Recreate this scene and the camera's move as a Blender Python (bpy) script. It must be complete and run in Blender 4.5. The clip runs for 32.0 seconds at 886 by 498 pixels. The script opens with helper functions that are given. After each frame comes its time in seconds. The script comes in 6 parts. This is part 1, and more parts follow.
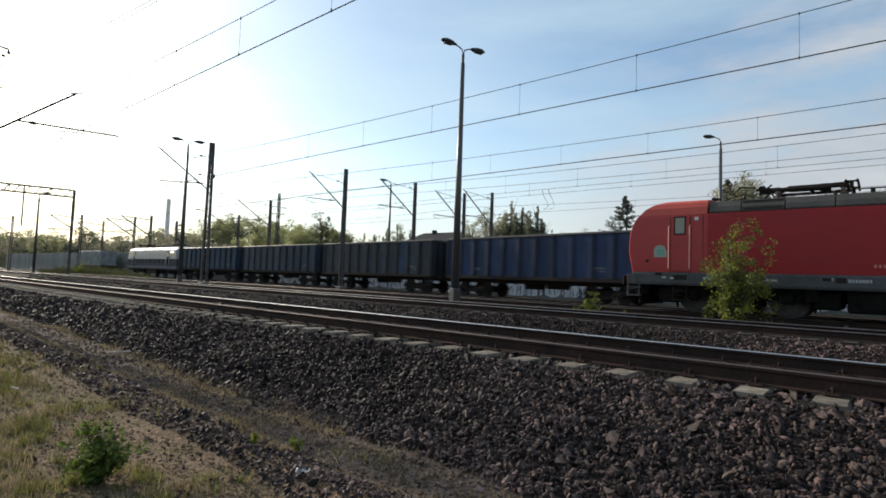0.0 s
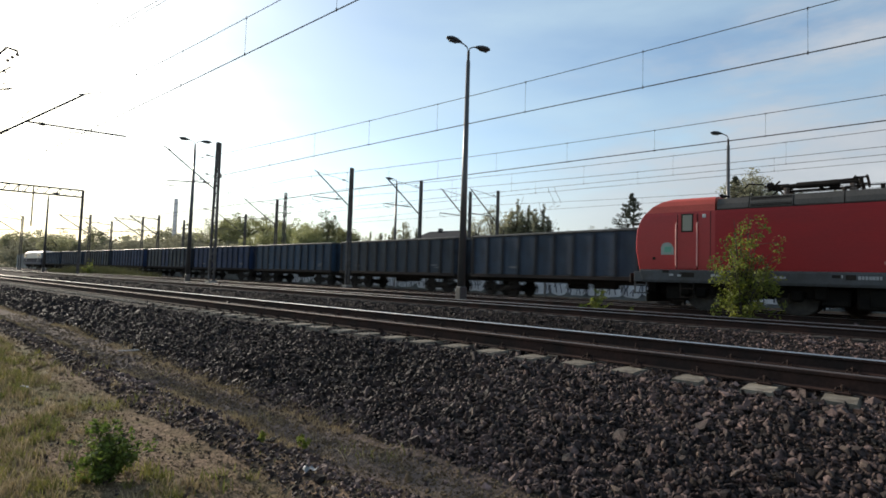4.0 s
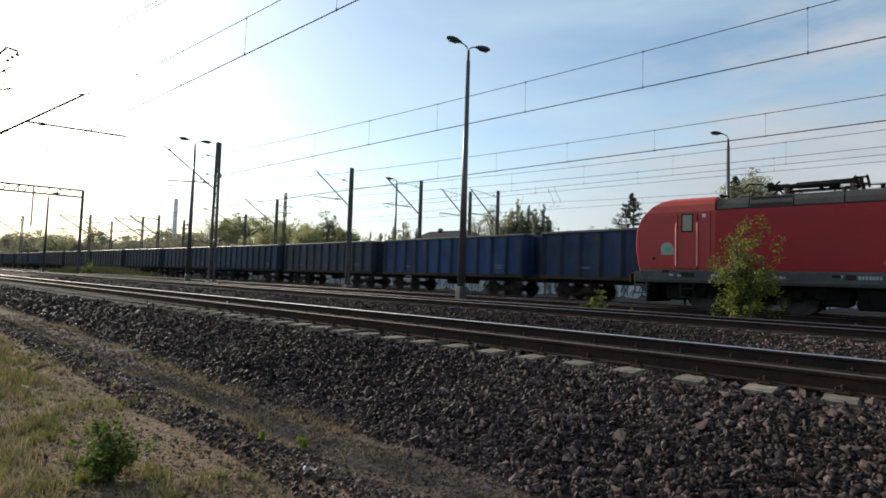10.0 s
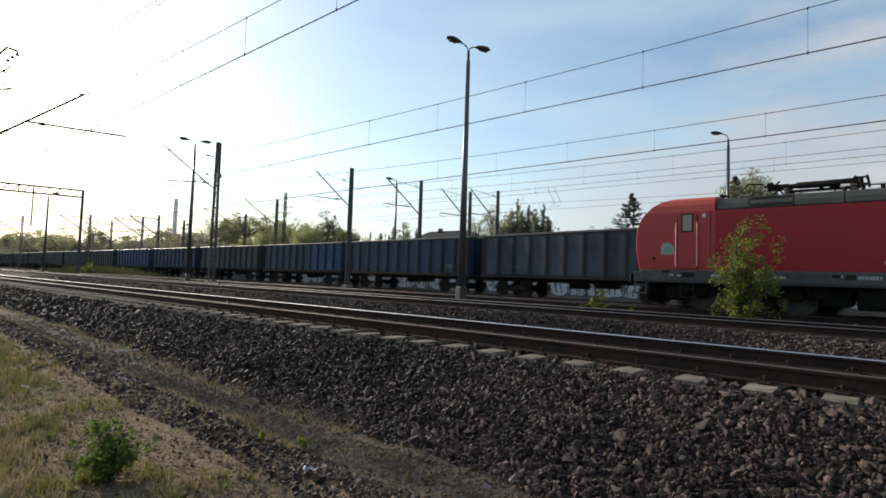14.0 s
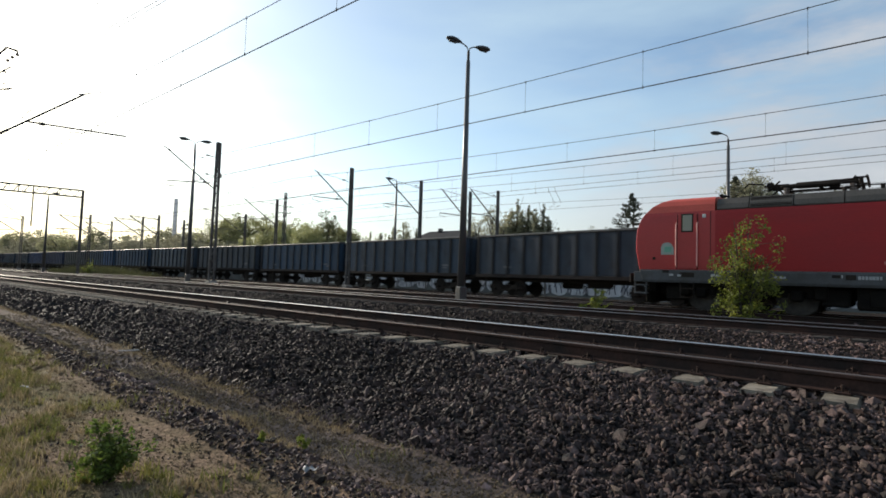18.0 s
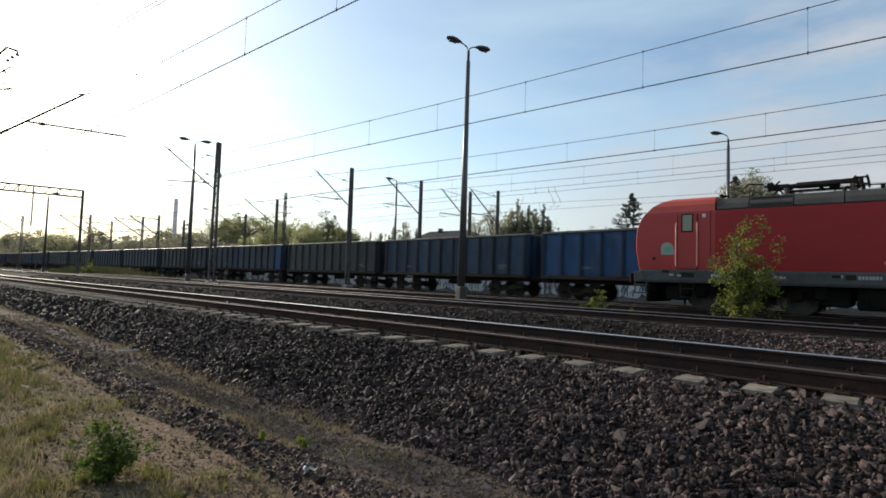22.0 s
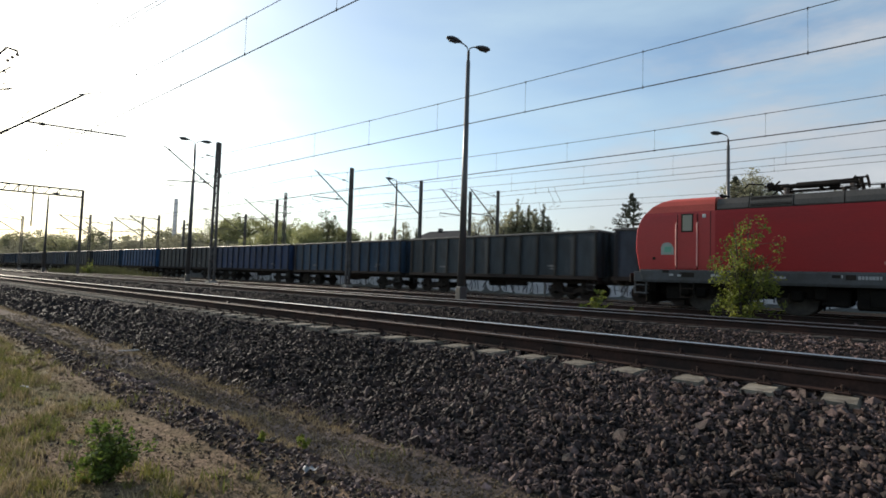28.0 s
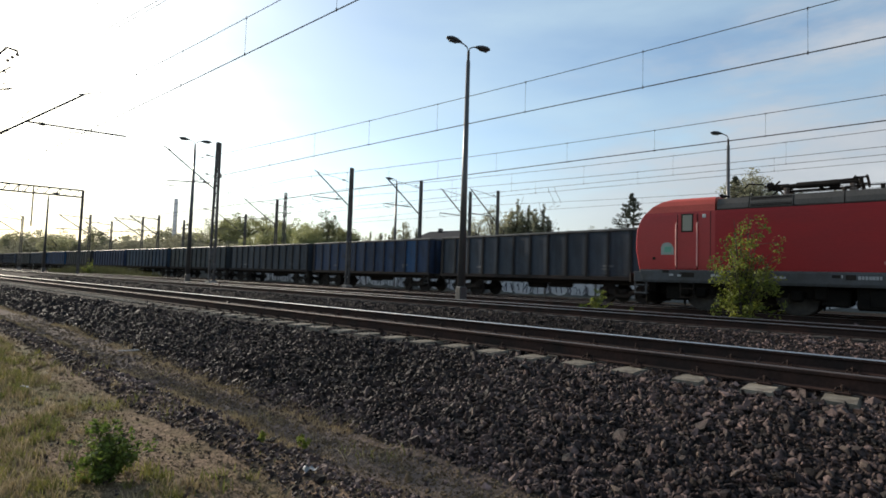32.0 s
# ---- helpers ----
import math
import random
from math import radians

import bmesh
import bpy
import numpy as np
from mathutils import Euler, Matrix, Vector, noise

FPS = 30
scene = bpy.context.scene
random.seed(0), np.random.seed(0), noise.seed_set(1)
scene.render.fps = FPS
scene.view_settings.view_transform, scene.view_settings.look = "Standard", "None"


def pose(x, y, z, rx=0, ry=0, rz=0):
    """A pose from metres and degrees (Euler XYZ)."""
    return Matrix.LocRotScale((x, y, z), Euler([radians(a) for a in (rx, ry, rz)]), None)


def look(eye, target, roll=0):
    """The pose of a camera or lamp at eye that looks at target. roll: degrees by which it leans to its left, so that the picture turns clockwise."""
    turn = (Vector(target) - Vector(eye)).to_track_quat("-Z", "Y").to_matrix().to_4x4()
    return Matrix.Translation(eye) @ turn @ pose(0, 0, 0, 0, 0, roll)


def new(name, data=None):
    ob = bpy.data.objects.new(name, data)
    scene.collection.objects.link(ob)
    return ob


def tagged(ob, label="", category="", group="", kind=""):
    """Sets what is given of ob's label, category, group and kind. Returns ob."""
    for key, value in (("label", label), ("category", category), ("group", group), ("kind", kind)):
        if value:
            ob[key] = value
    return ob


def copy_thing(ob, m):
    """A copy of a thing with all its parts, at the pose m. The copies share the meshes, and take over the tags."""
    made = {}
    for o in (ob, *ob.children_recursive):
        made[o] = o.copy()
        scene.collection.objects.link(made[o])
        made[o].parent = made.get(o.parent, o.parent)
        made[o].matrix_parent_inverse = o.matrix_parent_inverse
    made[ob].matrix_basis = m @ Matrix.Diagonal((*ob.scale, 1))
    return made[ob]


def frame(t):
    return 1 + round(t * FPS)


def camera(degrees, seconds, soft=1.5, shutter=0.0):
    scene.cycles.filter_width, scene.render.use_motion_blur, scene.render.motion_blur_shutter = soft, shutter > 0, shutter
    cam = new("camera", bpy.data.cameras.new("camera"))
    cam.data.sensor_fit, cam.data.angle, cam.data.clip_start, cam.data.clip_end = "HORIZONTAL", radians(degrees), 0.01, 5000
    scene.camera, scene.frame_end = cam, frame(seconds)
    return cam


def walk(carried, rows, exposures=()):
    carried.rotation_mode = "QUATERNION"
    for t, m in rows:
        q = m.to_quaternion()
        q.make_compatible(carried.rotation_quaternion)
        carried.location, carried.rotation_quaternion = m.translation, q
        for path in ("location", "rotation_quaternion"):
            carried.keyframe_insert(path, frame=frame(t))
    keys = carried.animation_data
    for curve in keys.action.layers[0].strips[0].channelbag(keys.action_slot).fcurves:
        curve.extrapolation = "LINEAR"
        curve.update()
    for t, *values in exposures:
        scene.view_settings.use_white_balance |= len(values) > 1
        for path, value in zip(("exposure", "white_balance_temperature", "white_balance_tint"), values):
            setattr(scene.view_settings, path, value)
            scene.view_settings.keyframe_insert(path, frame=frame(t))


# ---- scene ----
# One plan for the whole place: u runs along the tracks (away to the west), n across them.
AX = 2.43
DU, DN = Vector((math.cos(AX), math.sin(AX), 0)), Vector((math.sin(AX), -math.cos(AX), 0))
EYE = Vector((0, 0, 0.730))


def P(u, n, z=0.0):
    return Vector((DU.x * u + DN.x * n, DU.y * u + DN.y * n, z))


def aim(yaw, pitch, roll):
    y, p = radians(yaw), radians(pitch)
    way = Vector((math.sin(y) * math.cos(p), math.cos(y) * math.cos(p), math.sin(p)))
    return look(EYE, EYE + way * 10, roll)


# ---------------------------------------------------------------- camera
cam = camera(79.70, 32.0, soft=1.7, shutter=0.5)
walk(cam, [(0.0, aim(0.65, 3.38, 2.10)), (0.3, aim(0.36, 3.29, 2.0)), (0.5, aim(0.19, 3.24, 1.95)), (0.8, aim(0.04, 3.185, 1.915)),
           (1.0, aim(0, 3.173, 1.91)), (1.3, aim(0, 3.173, 1.91)), (32.0, aim(0, 3.173, 1.91))], exposures=[(0.0, 0.0), (32.0, 0.0)])

# ---------------------------------------------------------------- light
SUN_AZ, SUN_EL = -48.5, 23.0      # degrees from straight ahead (to the left), and above the horizon
world = bpy.data.worlds.new("sky")
scene.world = world
world.use_nodes = True
wn, wl = world.node_tree.nodes, world.node_tree.links
wn.clear()
sky = wn.new("ShaderNodeTexSky")
sky.sky_type, sky.sun_disc = "NISHITA", False
sky.sun_elevation, sky.sun_rotation = radians(SUN_EL), radians(SUN_AZ)
sky.air_density, sky.dust_density, sky.ozone_density = 1.0, 1.2, 1.25
geo = wn.new("ShaderNodeTexCoord")
mapn = wn.new("ShaderNodeMapping")
mapn.inputs["Scale"].default_value = (1.2, 1.2, 5.0)
mapn.inputs["Rotation"].default_value = (0.12, 0.22, 0.4)
cl = wn.new("ShaderNodeTexNoise")
cl.inputs["Scale"].default_value, cl.inputs["Detail"].default_value, cl.inputs["Roughness"].default_value = 1.7, 7.0, 0.52
ramp = wn.new("ShaderNodeValToRGB")
ramp.color_ramp.elements[0].position, ramp.color_ramp.elements[1].position = 0.36, 0.74
ramp.color_ramp.elements[0].color, ramp.color_ramp.elements[1].color = (0.03, 0.03, 0.03, 1), (0.50, 0.50, 0.50, 1)
mixc = wn.new("ShaderNodeMix")
mixc.data_type = "RGBA"
mixc.inputs[7].default_value = (3.75, 4.72, 5.1, 1)
bg = wn.new("ShaderNodeBackground")
bg.inputs[1].default_value = 0.185
wo = wn.new("ShaderNodeOutputWorld")
wl.new(geo.outputs["Generated"], mapn.inputs[0])
wl.new(mapn.outputs[0], cl.inputs["Vector"])
wl.new(cl.outputs["Fac"], ramp.inputs[0])
wl.new(ramp.outputs[0], mixc.inputs[0])
tint = wn.new("ShaderNodeVectorMath")
tint.operation = "MULTIPLY"
tint.inputs[1].default_value = (0.97, 1.02, 1.0)
wl.new(sky.outputs[0], tint.inputs[0])
wl.new(tint.outputs[0], mixc.inputs[6])
# a bank of thin, warmer cloud in the north-east, its ragged upper edge rising to the right
sepw = wn.new("ShaderNodeSeparateXYZ")
wl.new(geo.outputs["Generated"], sepw.inputs[0])
wisp_map = wn.new("ShaderNodeMapping")
wisp_map.inputs["Rotation"].default_value = (0.0, 0.30, 0.2)
wisp_map.inputs["Scale"].default_value = (1.5, 1.5, 5.0)
wisp = wn.new("ShaderNodeTexNoise")
wisp.inputs["Scale"].default_value, wisp.inputs["Detail"].default_value, wisp.inputs["Roughness"].default_value = 2.6, 8.0, 0.58
wl.new(geo.outputs["Generated"], wisp_map.inputs[0])
wl.new(wisp_map.outputs[0], wisp.inputs["Vector"])


def sky_math(op, p, q, r=None):
    nd = wn.new("ShaderNodeMath")
    nd.operation = op
    for i, v in enumerate((p, q, r)):
        if v is None:
            continue
        if hasattr(v, "links"):
            wl.new(v, nd.inputs[i])
        else:
            nd.inputs[i].default_value = v
    return nd.outputs[0]


def sky_step(v, lo, hi, out=1.0):
    nd = wn.new("ShaderNodeMapRange")
    nd.interpolation_type = "SMOOTHSTEP"
    nd.inputs[1].default_value, nd.inputs[2].default_value, nd.inputs[4].default_value = lo, hi, out
    wl.new(v, nd.inputs[0])
    return nd.outputs[0]


below = sky_math("SUBTRACT", sky_math("MULTIPLY_ADD", sepw.outputs[0], 0.30, 0.205), sepw.outputs[2])
ragged = sky_math("MULTIPLY_ADD", sky_math("SUBTRACT", wisp.outputs["Fac"], 0.5), 0.62, below)
edge = sky_step(ragged, -0.05, 0.17)
bank = sky_math("MULTIPLY", edge, sky_step(sepw.outputs[0], 0.02, 0.50, 0.74))
mixb = wn.new("ShaderNodeMix")
mixb.data_type = "RGBA"
shade = wn.new("ShaderNodeValToRGB")
shade.color_ramp.elements[0].position, shade.color_ramp.elements[1].position = 0.36, 0.66
shade.color_ramp.elements[0].color, shade.color_ramp.elements[1].color = (2.72, 2.80, 2.98, 1), (3.62, 3.56, 3.62, 1)
wl.new(wisp.outputs["Fac"], shade.inputs[0])
wl.new(shade.outputs[0], mixb.inputs[7])
wl.new(bank, mixb.inputs[0])
haze = wn.new("ShaderNodeMix")
haze.data_type = "RGBA"
haze.inputs[7].default_value = (4.55, 4.62, 4.58, 1)
wl.new(sky_step(sky_math("SUBTRACT", 0.26, sepw.outputs[2]), 0.0, 0.25, 0.62), haze.inputs[0])
wl.new(mixc.outputs[2], haze.inputs[6])
wl.new(haze.outputs[2], mixb.inputs[6])
wl.new(mixb.outputs[2], bg.inputs[0])
wl.new(bg.outputs[0], wo.inputs[0])

sun = new("sun", bpy.data.lights.new("sun", "SUN"))
sun.data.energy, sun.data.angle, sun.data.color = 4.6, radians(0.6), (1.0, 0.9, 0.76)
sa, se = radians(SUN_AZ), radians(SUN_EL)
SUNDIR = Vector((math.sin(sa) * math.cos(se), math.cos(sa) * math.cos(se), math.sin(se)))
sun.matrix_world = look(SUNDIR * 60, (0, 0, 0))


# ---------------------------------------------------------------- materials
def mat(name, col, rough=0.7, metal=0.0, vary=0.25, scale=3.0, fine=40.0, bump=0.15, second=None, amount=0.5, island=0.0, each=0.0, spec=0.5, stretch=(1, 1, 1), trans=0.0, coords="Object", patch=0.0):
    """A surface with variation at two scales: large stains (or a second colour) and fine grain, with relief."""
    m = bpy.data.materials.new(name)
    m.use_nodes = True
    n, l = m.node_tree.nodes, m.node_tree.links
    b = n["Principled BSDF"]
    tc = n.new("ShaderNodeTexCoord")
    mp = n.new("ShaderNodeMapping")
    mp.inputs["Scale"].default_value = stretch
    l.new(tc.outputs[coords], mp.inputs[0])
    big = n.new("ShaderNodeTexNoise")
    big.inputs["Scale"].default_value, big.inputs["Detail"].default_value, big.inputs["Roughness"].default_value = scale, 5.0, 0.6
    sm = n.new("ShaderNodeTexNoise")
    sm.inputs["Scale"].default_value, sm.inputs["Detail"].default_value = fine, 3.0
    for t in (big, sm):
        l.new(mp.outputs[0], t.inputs["Vector"])
    sec = second or tuple(c * (1 - vary) for c in col)
    r = n.new("ShaderNodeValToRGB")
    r.color_ramp.elements[0].position, r.color_ramp.elements[1].position = 0.5 - 0.25 * (1 - amount) - 0.02, 0.5 + 0.3 * amount + 0.08
    r.color_ramp.elements[0].color, r.color_ramp.elements[1].color = (*sec, 1), (*col, 1)
    l.new(big.outputs["Fac"], r.inputs[0])
    out = r.outputs[0]

    def scaled(out, fac, lo, hi):
        mr = n.new("ShaderNodeMapRange")
        mr.inputs[3].default_value, mr.inputs[4].default_value = lo, hi
        l.new(fac, mr.inputs[0])
        mx = n.new("ShaderNodeVectorMath")
        mx.operation = "SCALE"
        l.new(out, mx.inputs[0])
        l.new(mr.outputs[0], mx.inputs["Scale"])
        return mx.outputs[0]

    out = scaled(out, sm.outputs["Fac"], 1 - vary * 1.2, 1 + vary * 1.2)
    if patch:
        pt = n.new("ShaderNodeTexNoise")
        pt.inputs["Scale"].default_value, pt.inputs["Detail"].default_value = 0.45, 3.0
        l.new(tc.outputs[coords], pt.inputs["Vector"])
        st = n.new("ShaderNodeMapRange")
        st.inputs[1].default_value, st.inputs[2].default_value, st.inputs[3].default_value, st.inputs[4].default_value = 0.38, 0.62, 1 - patch, 1 + patch
        l.new(pt.outputs["Fac"], st.inputs[0])
        sc = n.new("ShaderNodeVectorMath")
        sc.operation = "SCALE"
        l.new(out, sc.inputs[0])
        l.new(st.outputs[0], sc.inputs["Scale"])
        out = sc.outputs[0]
    if island:
        g = n.new("ShaderNodeNewGeometry")
        out = scaled(out, g.outputs["Random Per Island"], 1 - island, 1 + island)
    if each:
        o = n.new("ShaderNodeObjectInfo")
        out = scaled(out, o.outputs["Random"], 1 - each, 1 + each)
    l.new(out, b.inputs["Base Color"])
    rr = n.new("ShaderNodeMapRange")
    rr.inputs[3].default_value, rr.inputs[4].default_value = max(0.05, rough - 0.12), min(1.0, rough + 0.12)
    l.new(big.outputs["Fac"], rr.inputs[0])
    l.new(rr.outputs[0], b.inputs["Roughness"])
    b.inputs["Metallic"].default_value = metal
    b.inputs["Specular IOR Level"].default_value = spec
    if bump:
        bp = n.new("ShaderNodeBump")
        bp.inputs["Strength"].default_value, bp.inputs["Distance"].default_value = bump, 0.02
        l.new(sm.outputs["Fac"], bp.inputs["Height"])
        l.new(bp.outputs[0], b.inputs["Normal"])
    if trans:
        tr = n.new("ShaderNodeBsdfTranslucent")
        l.new(out, tr.inputs[0])
        ms = n.new("ShaderNodeMixShader")
        ms.inputs[0].default_value = trans
        l.new(b.outputs[0], ms.inputs[1])
        l.new(tr.outputs[0], ms.inputs[2])
        l.new(ms.outputs[0], n["Material Output"].inputs[0])
    return m


def glass(name, col, rough=0.05):
    m = bpy.data.materials.new(name)
    m.use_nodes = True
    b = m.node_tree.nodes["Principled BSDF"]
    b.inputs["Base Color"].default_value = (*col, 1)
    b.inputs["Roughness"].default_value, b.inputs["Specular IOR Level"].default_value = rough, 0.8
    return m


M = {}
M["stone"] = mat("ballast_stone", (0.140, 0.093, 0.082), 0.66, spec=0.17, patch=0.28, vary=0.35, scale=9, fine=60, bump=0.3, second=(0.014, 0.010, 0.0092), amount=0.5, island=0.88)
M["stone_piece"] = mat("ballast_stone_piece", (0.14, 0.100, 0.080), 0.7, spec=0.15, vary=0.35, scale=9, fine=60, bump=0.3, second=(0.042, 0.033, 0.028), each=0.5)
M["rail_side"] = mat("rusty_rail_steel", (0.052, 0.027, 0.021), 0.85, 0.0, spec=0.15, vary=0.4, scale=2, fine=30, second=(0.022, 0.016, 0.014))
M["rail_top"] = mat("polished_rail_head", (0.60, 0.56, 0.53), 0.36, 1.0, vary=0.1, scale=1, fine=20, bump=0.02)
M["rail_brown"] = mat("brown_rail_head", (0.135, 0.098, 0.082), 0.55, 0.75, vary=0.25, scale=1, fine=20, bump=0.03)
M["rail_mid"] = mat("half_bright_rail_head", (0.33, 0.30, 0.28), 0.40, 1.0, vary=0.2, scale=1, fine=20, bump=0.03)
M["rail_dull"] = mat("dull_rail_head", (0.26, 0.22, 0.19), 0.42, 0.8, vary=0.3, scale=1, fine=20, bump=0.05)
M["concrete"] = mat("weathered_concrete", (0.20, 0.185, 0.165), 0.9, vary=0.2, scale=3, fine=70, bump=0.25, second=(0.20, 0.18, 0.157), each=0.12)
M["sleeper"] = mat("sleeper_concrete", (0.27, 0.235, 0.185), 0.9, spec=0.2, vary=0.3, scale=7, fine=70, bump=0.4, second=(0.12, 0.098, 0.075), each=0.2)
M["sleeper_old"] = mat("old_sleeper", (0.055, 0.046, 0.040), 0.9, spec=0.15, vary=0.3, scale=4, fine=60, bump=0.3, second=(0.035, 0.03, 0.026), each=0.2)
M["mast"] = mat("mast_steel_paint", (0.12, 0.116, 0.115), 0.75, 0.1, vary=0.25, scale=1.5, fine=25, second=(0.045, 0.035, 0.03))
M["wire"] = mat("wire_copper", (0.085, 0.08, 0.075), 0.85, 0.0, spec=0.1, vary=0.2, bump=0)
M["insul"] = mat("insulator_ceramic", (0.07, 0.045, 0.035), 0.3, vary=0.15, bump=0.02)
M["dark"] = mat("grimy_black_steel", (0.016, 0.014, 0.013), 0.85, 0.0, spec=0.15, vary=0.4, scale=3, fine=30, second=(0.030, 0.023, 0.018))
M["wheel"] = mat("wheel_steel", (0.028, 0.022, 0.019), 0.8, 0.0, spec=0.2, vary=0.3, scale=4, fine=30, second=(0.018, 0.015, 0.013))
M["wheel_bright"] = mat("scuffed_wheel_steel", (0.075, 0.068, 0.062), 0.6, 0.2, spec=0.3, vary=0.3, scale=4, fine=30, second=(0.03, 0.026, 0.023))
M["pitch"] = mat("oily_black_underside", (0.007, 0.0065, 0.006), 0.85, 0.0, spec=0.1, vary=0.4, scale=3, fine=30, second=(0.013, 0.011, 0.009))
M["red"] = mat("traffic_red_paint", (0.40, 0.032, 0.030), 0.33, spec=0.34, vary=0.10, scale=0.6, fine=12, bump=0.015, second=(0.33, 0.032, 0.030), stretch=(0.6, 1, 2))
M["red_top"] = mat("paler_red_roof_paint", (0.58, 0.085, 0.055), 0.5, spec=0.5, vary=0.12, scale=1.2, fine=14, bump=0.02, second=(0.46, 0.060, 0.040))
M["rail_red"] = mat("red_handrail_paint", (0.70, 0.34, 0.29), 0.4, vary=0.12, scale=3, bump=0.02)
M["sill"] = mat("grey_sill_paint", (0.095, 0.10, 0.107), 0.6, spec=0.25, vary=0.2, scale=2, fine=20, bump=0.05, second=(0.06, 0.058, 0.056))
M["roofgrey"] = mat("grey_roof_paint", (0.098, 0.092, 0.085), 0.8, spec=0.1, vary=0.25, scale=1.5, fine=20, bump=0.05, second=(0.070, 0.066, 0.062))
M["white"] = mat("white_paint", (0.36, 0.36, 0.36), 0.5, vary=0.1, scale=4, fine=30, bump=0.03)
M["chrome"] = mat("brushed_handrail", (0.72, 0.70, 0.68), 0.35, 0.6, vary=0.1, bump=0.02)
M["glass"] = glass("tinted_glass", (0.02, 0.025, 0.028))
M["glass_pale"] = glass("pale_glass", (0.17, 0.165, 0.12), 0.18)
M["lampgrey"] = mat("lamp_post_concrete", (0.080, 0.076, 0.075), 0.34, vary=0.2, scale=2, fine=50, bump=0.2, second=(0.062, 0.058, 0.056), stretch=(1, 1, 0.3))
M["lamphead"] = mat("lamp_head_plastic", (0.05, 0.055, 0.06), 0.45, vary=0.2, scale=5, bump=0.03)
M["lens_dull"] = mat("dull_lamp_lens", (0.075, 0.078, 0.08), 0.4, vary=0.15, bump=0.02)
M["lens"] = mat("lamp_lens", (0.55, 0.55, 0.52), 0.25, vary=0.1, bump=0.02)
M["pale_concrete"] = mat("pale_concrete", (0.86, 0.77, 0.70), 0.9, vary=0.12, scale=1, fine=20, bump=0.1)
M["bark"] = mat("tree_bark", (0.07, 0.056, 0.043), 0.95, vary=0.35, scale=5, fine=40, bump=0.5)


def darkened_west(m):
    """Darkens a ballast material towards the west along the track bed, with a ragged edge."""
    n, l = m.node_tree.nodes, m.node_tree.links
    b = n["Principled BSDF"]
    src = b.inputs["Base Color"].links[0].from_socket
    g = n.new("ShaderNodeNewGeometry")
    mp = n.new("ShaderNodeMapping")
    mp.inputs["Rotation"].default_value = (0, 0, -AX)
    l.new(g.outputs["Position"], mp.inputs[0])
    sep = n.new("ShaderNodeSeparateXYZ")
    l.new(mp.outputs[0], sep.inputs[0])
    nz = n.new("ShaderNodeTexNoise")
    nz.inputs["Scale"].default_value, nz.inputs["Detail"].default_value = 0.7, 4.0
    l.new(mp.outputs[0], nz.inputs["Vector"])
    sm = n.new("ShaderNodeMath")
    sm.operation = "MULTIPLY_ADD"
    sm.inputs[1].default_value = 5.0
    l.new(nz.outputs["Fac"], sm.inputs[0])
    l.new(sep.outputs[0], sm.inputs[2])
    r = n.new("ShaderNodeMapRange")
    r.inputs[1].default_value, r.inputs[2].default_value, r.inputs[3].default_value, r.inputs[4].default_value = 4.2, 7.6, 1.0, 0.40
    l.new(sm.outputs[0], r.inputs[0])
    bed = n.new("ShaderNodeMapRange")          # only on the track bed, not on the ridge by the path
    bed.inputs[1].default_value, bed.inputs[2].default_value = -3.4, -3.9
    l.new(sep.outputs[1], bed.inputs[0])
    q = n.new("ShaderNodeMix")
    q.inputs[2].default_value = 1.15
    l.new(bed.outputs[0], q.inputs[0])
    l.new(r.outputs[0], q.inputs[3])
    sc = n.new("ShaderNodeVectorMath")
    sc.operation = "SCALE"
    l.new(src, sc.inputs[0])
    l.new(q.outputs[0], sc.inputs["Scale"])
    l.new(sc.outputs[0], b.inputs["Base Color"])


darkened_west(M["stone"])


def weathered(m, dust, rust):
    """Runs of pale dust and patches of rusty wear down a painted steel wall, other on each piece."""
    n, l = m.node_tree.nodes, m.node_tree.links
    b = n["Principled BSDF"]
    src = b.inputs["Base Color"].links[0].from_socket
    tc, ob = n.new("ShaderNodeTexCoord"), n.new("ShaderNodeObjectInfo")
    sh = n.new("ShaderNodeVectorMath")
    sh.operation = "MULTIPLY_ADD"
    sh.inputs[1].default_value = (37.0, 11.0, 23.0)
    l.new(ob.outputs["Random"], sh.inputs[0])
    l.new(tc.outputs["Object"], sh.inputs[2])
    for stretch, scale, lo, hi, top, tint in (((3.2, 3.2, 0.30), 1.6, 0.50, 0.74, 0.75, dust), ((1.2, 1.2, 0.9), 1.3, 0.56, 0.72, 0.8, rust), ((7.0, 7.0, 0.25), 1.5, 0.55, 0.75, 0.7, tuple(0.35 * c for c in rust))):
        mp = n.new("ShaderNodeMapping")
        mp.inputs["Scale"].default_value = stretch
        l.new(sh.outputs[0], mp.inputs[0])
        t = n.new("ShaderNodeTexNoise")
        t.inputs["Scale"].default_value, t.inputs["Detail"].default_value, t.inputs["Roughness"].default_value = scale, 5.0, 0.65
        l.new(mp.outputs[0], t.inputs["Vector"])
        r = n.new("ShaderNodeMapRange")
        r.inputs[1].default_value, r.inputs[2].default_value, r.inputs[4].default_value = lo, hi, top
        l.new(t.outputs["Fac"], r.inputs[0])
        q = n.new("ShaderNodeMix")
        q.data_type = "RGBA"
        l.new(r.outputs[0], q.inputs[0])
        l.new(src, q.inputs[6])
        q.inputs[7].default_value = (*tint, 1)
        src = q.outputs[2]
    l.new(src, b.inputs["Base Color"])


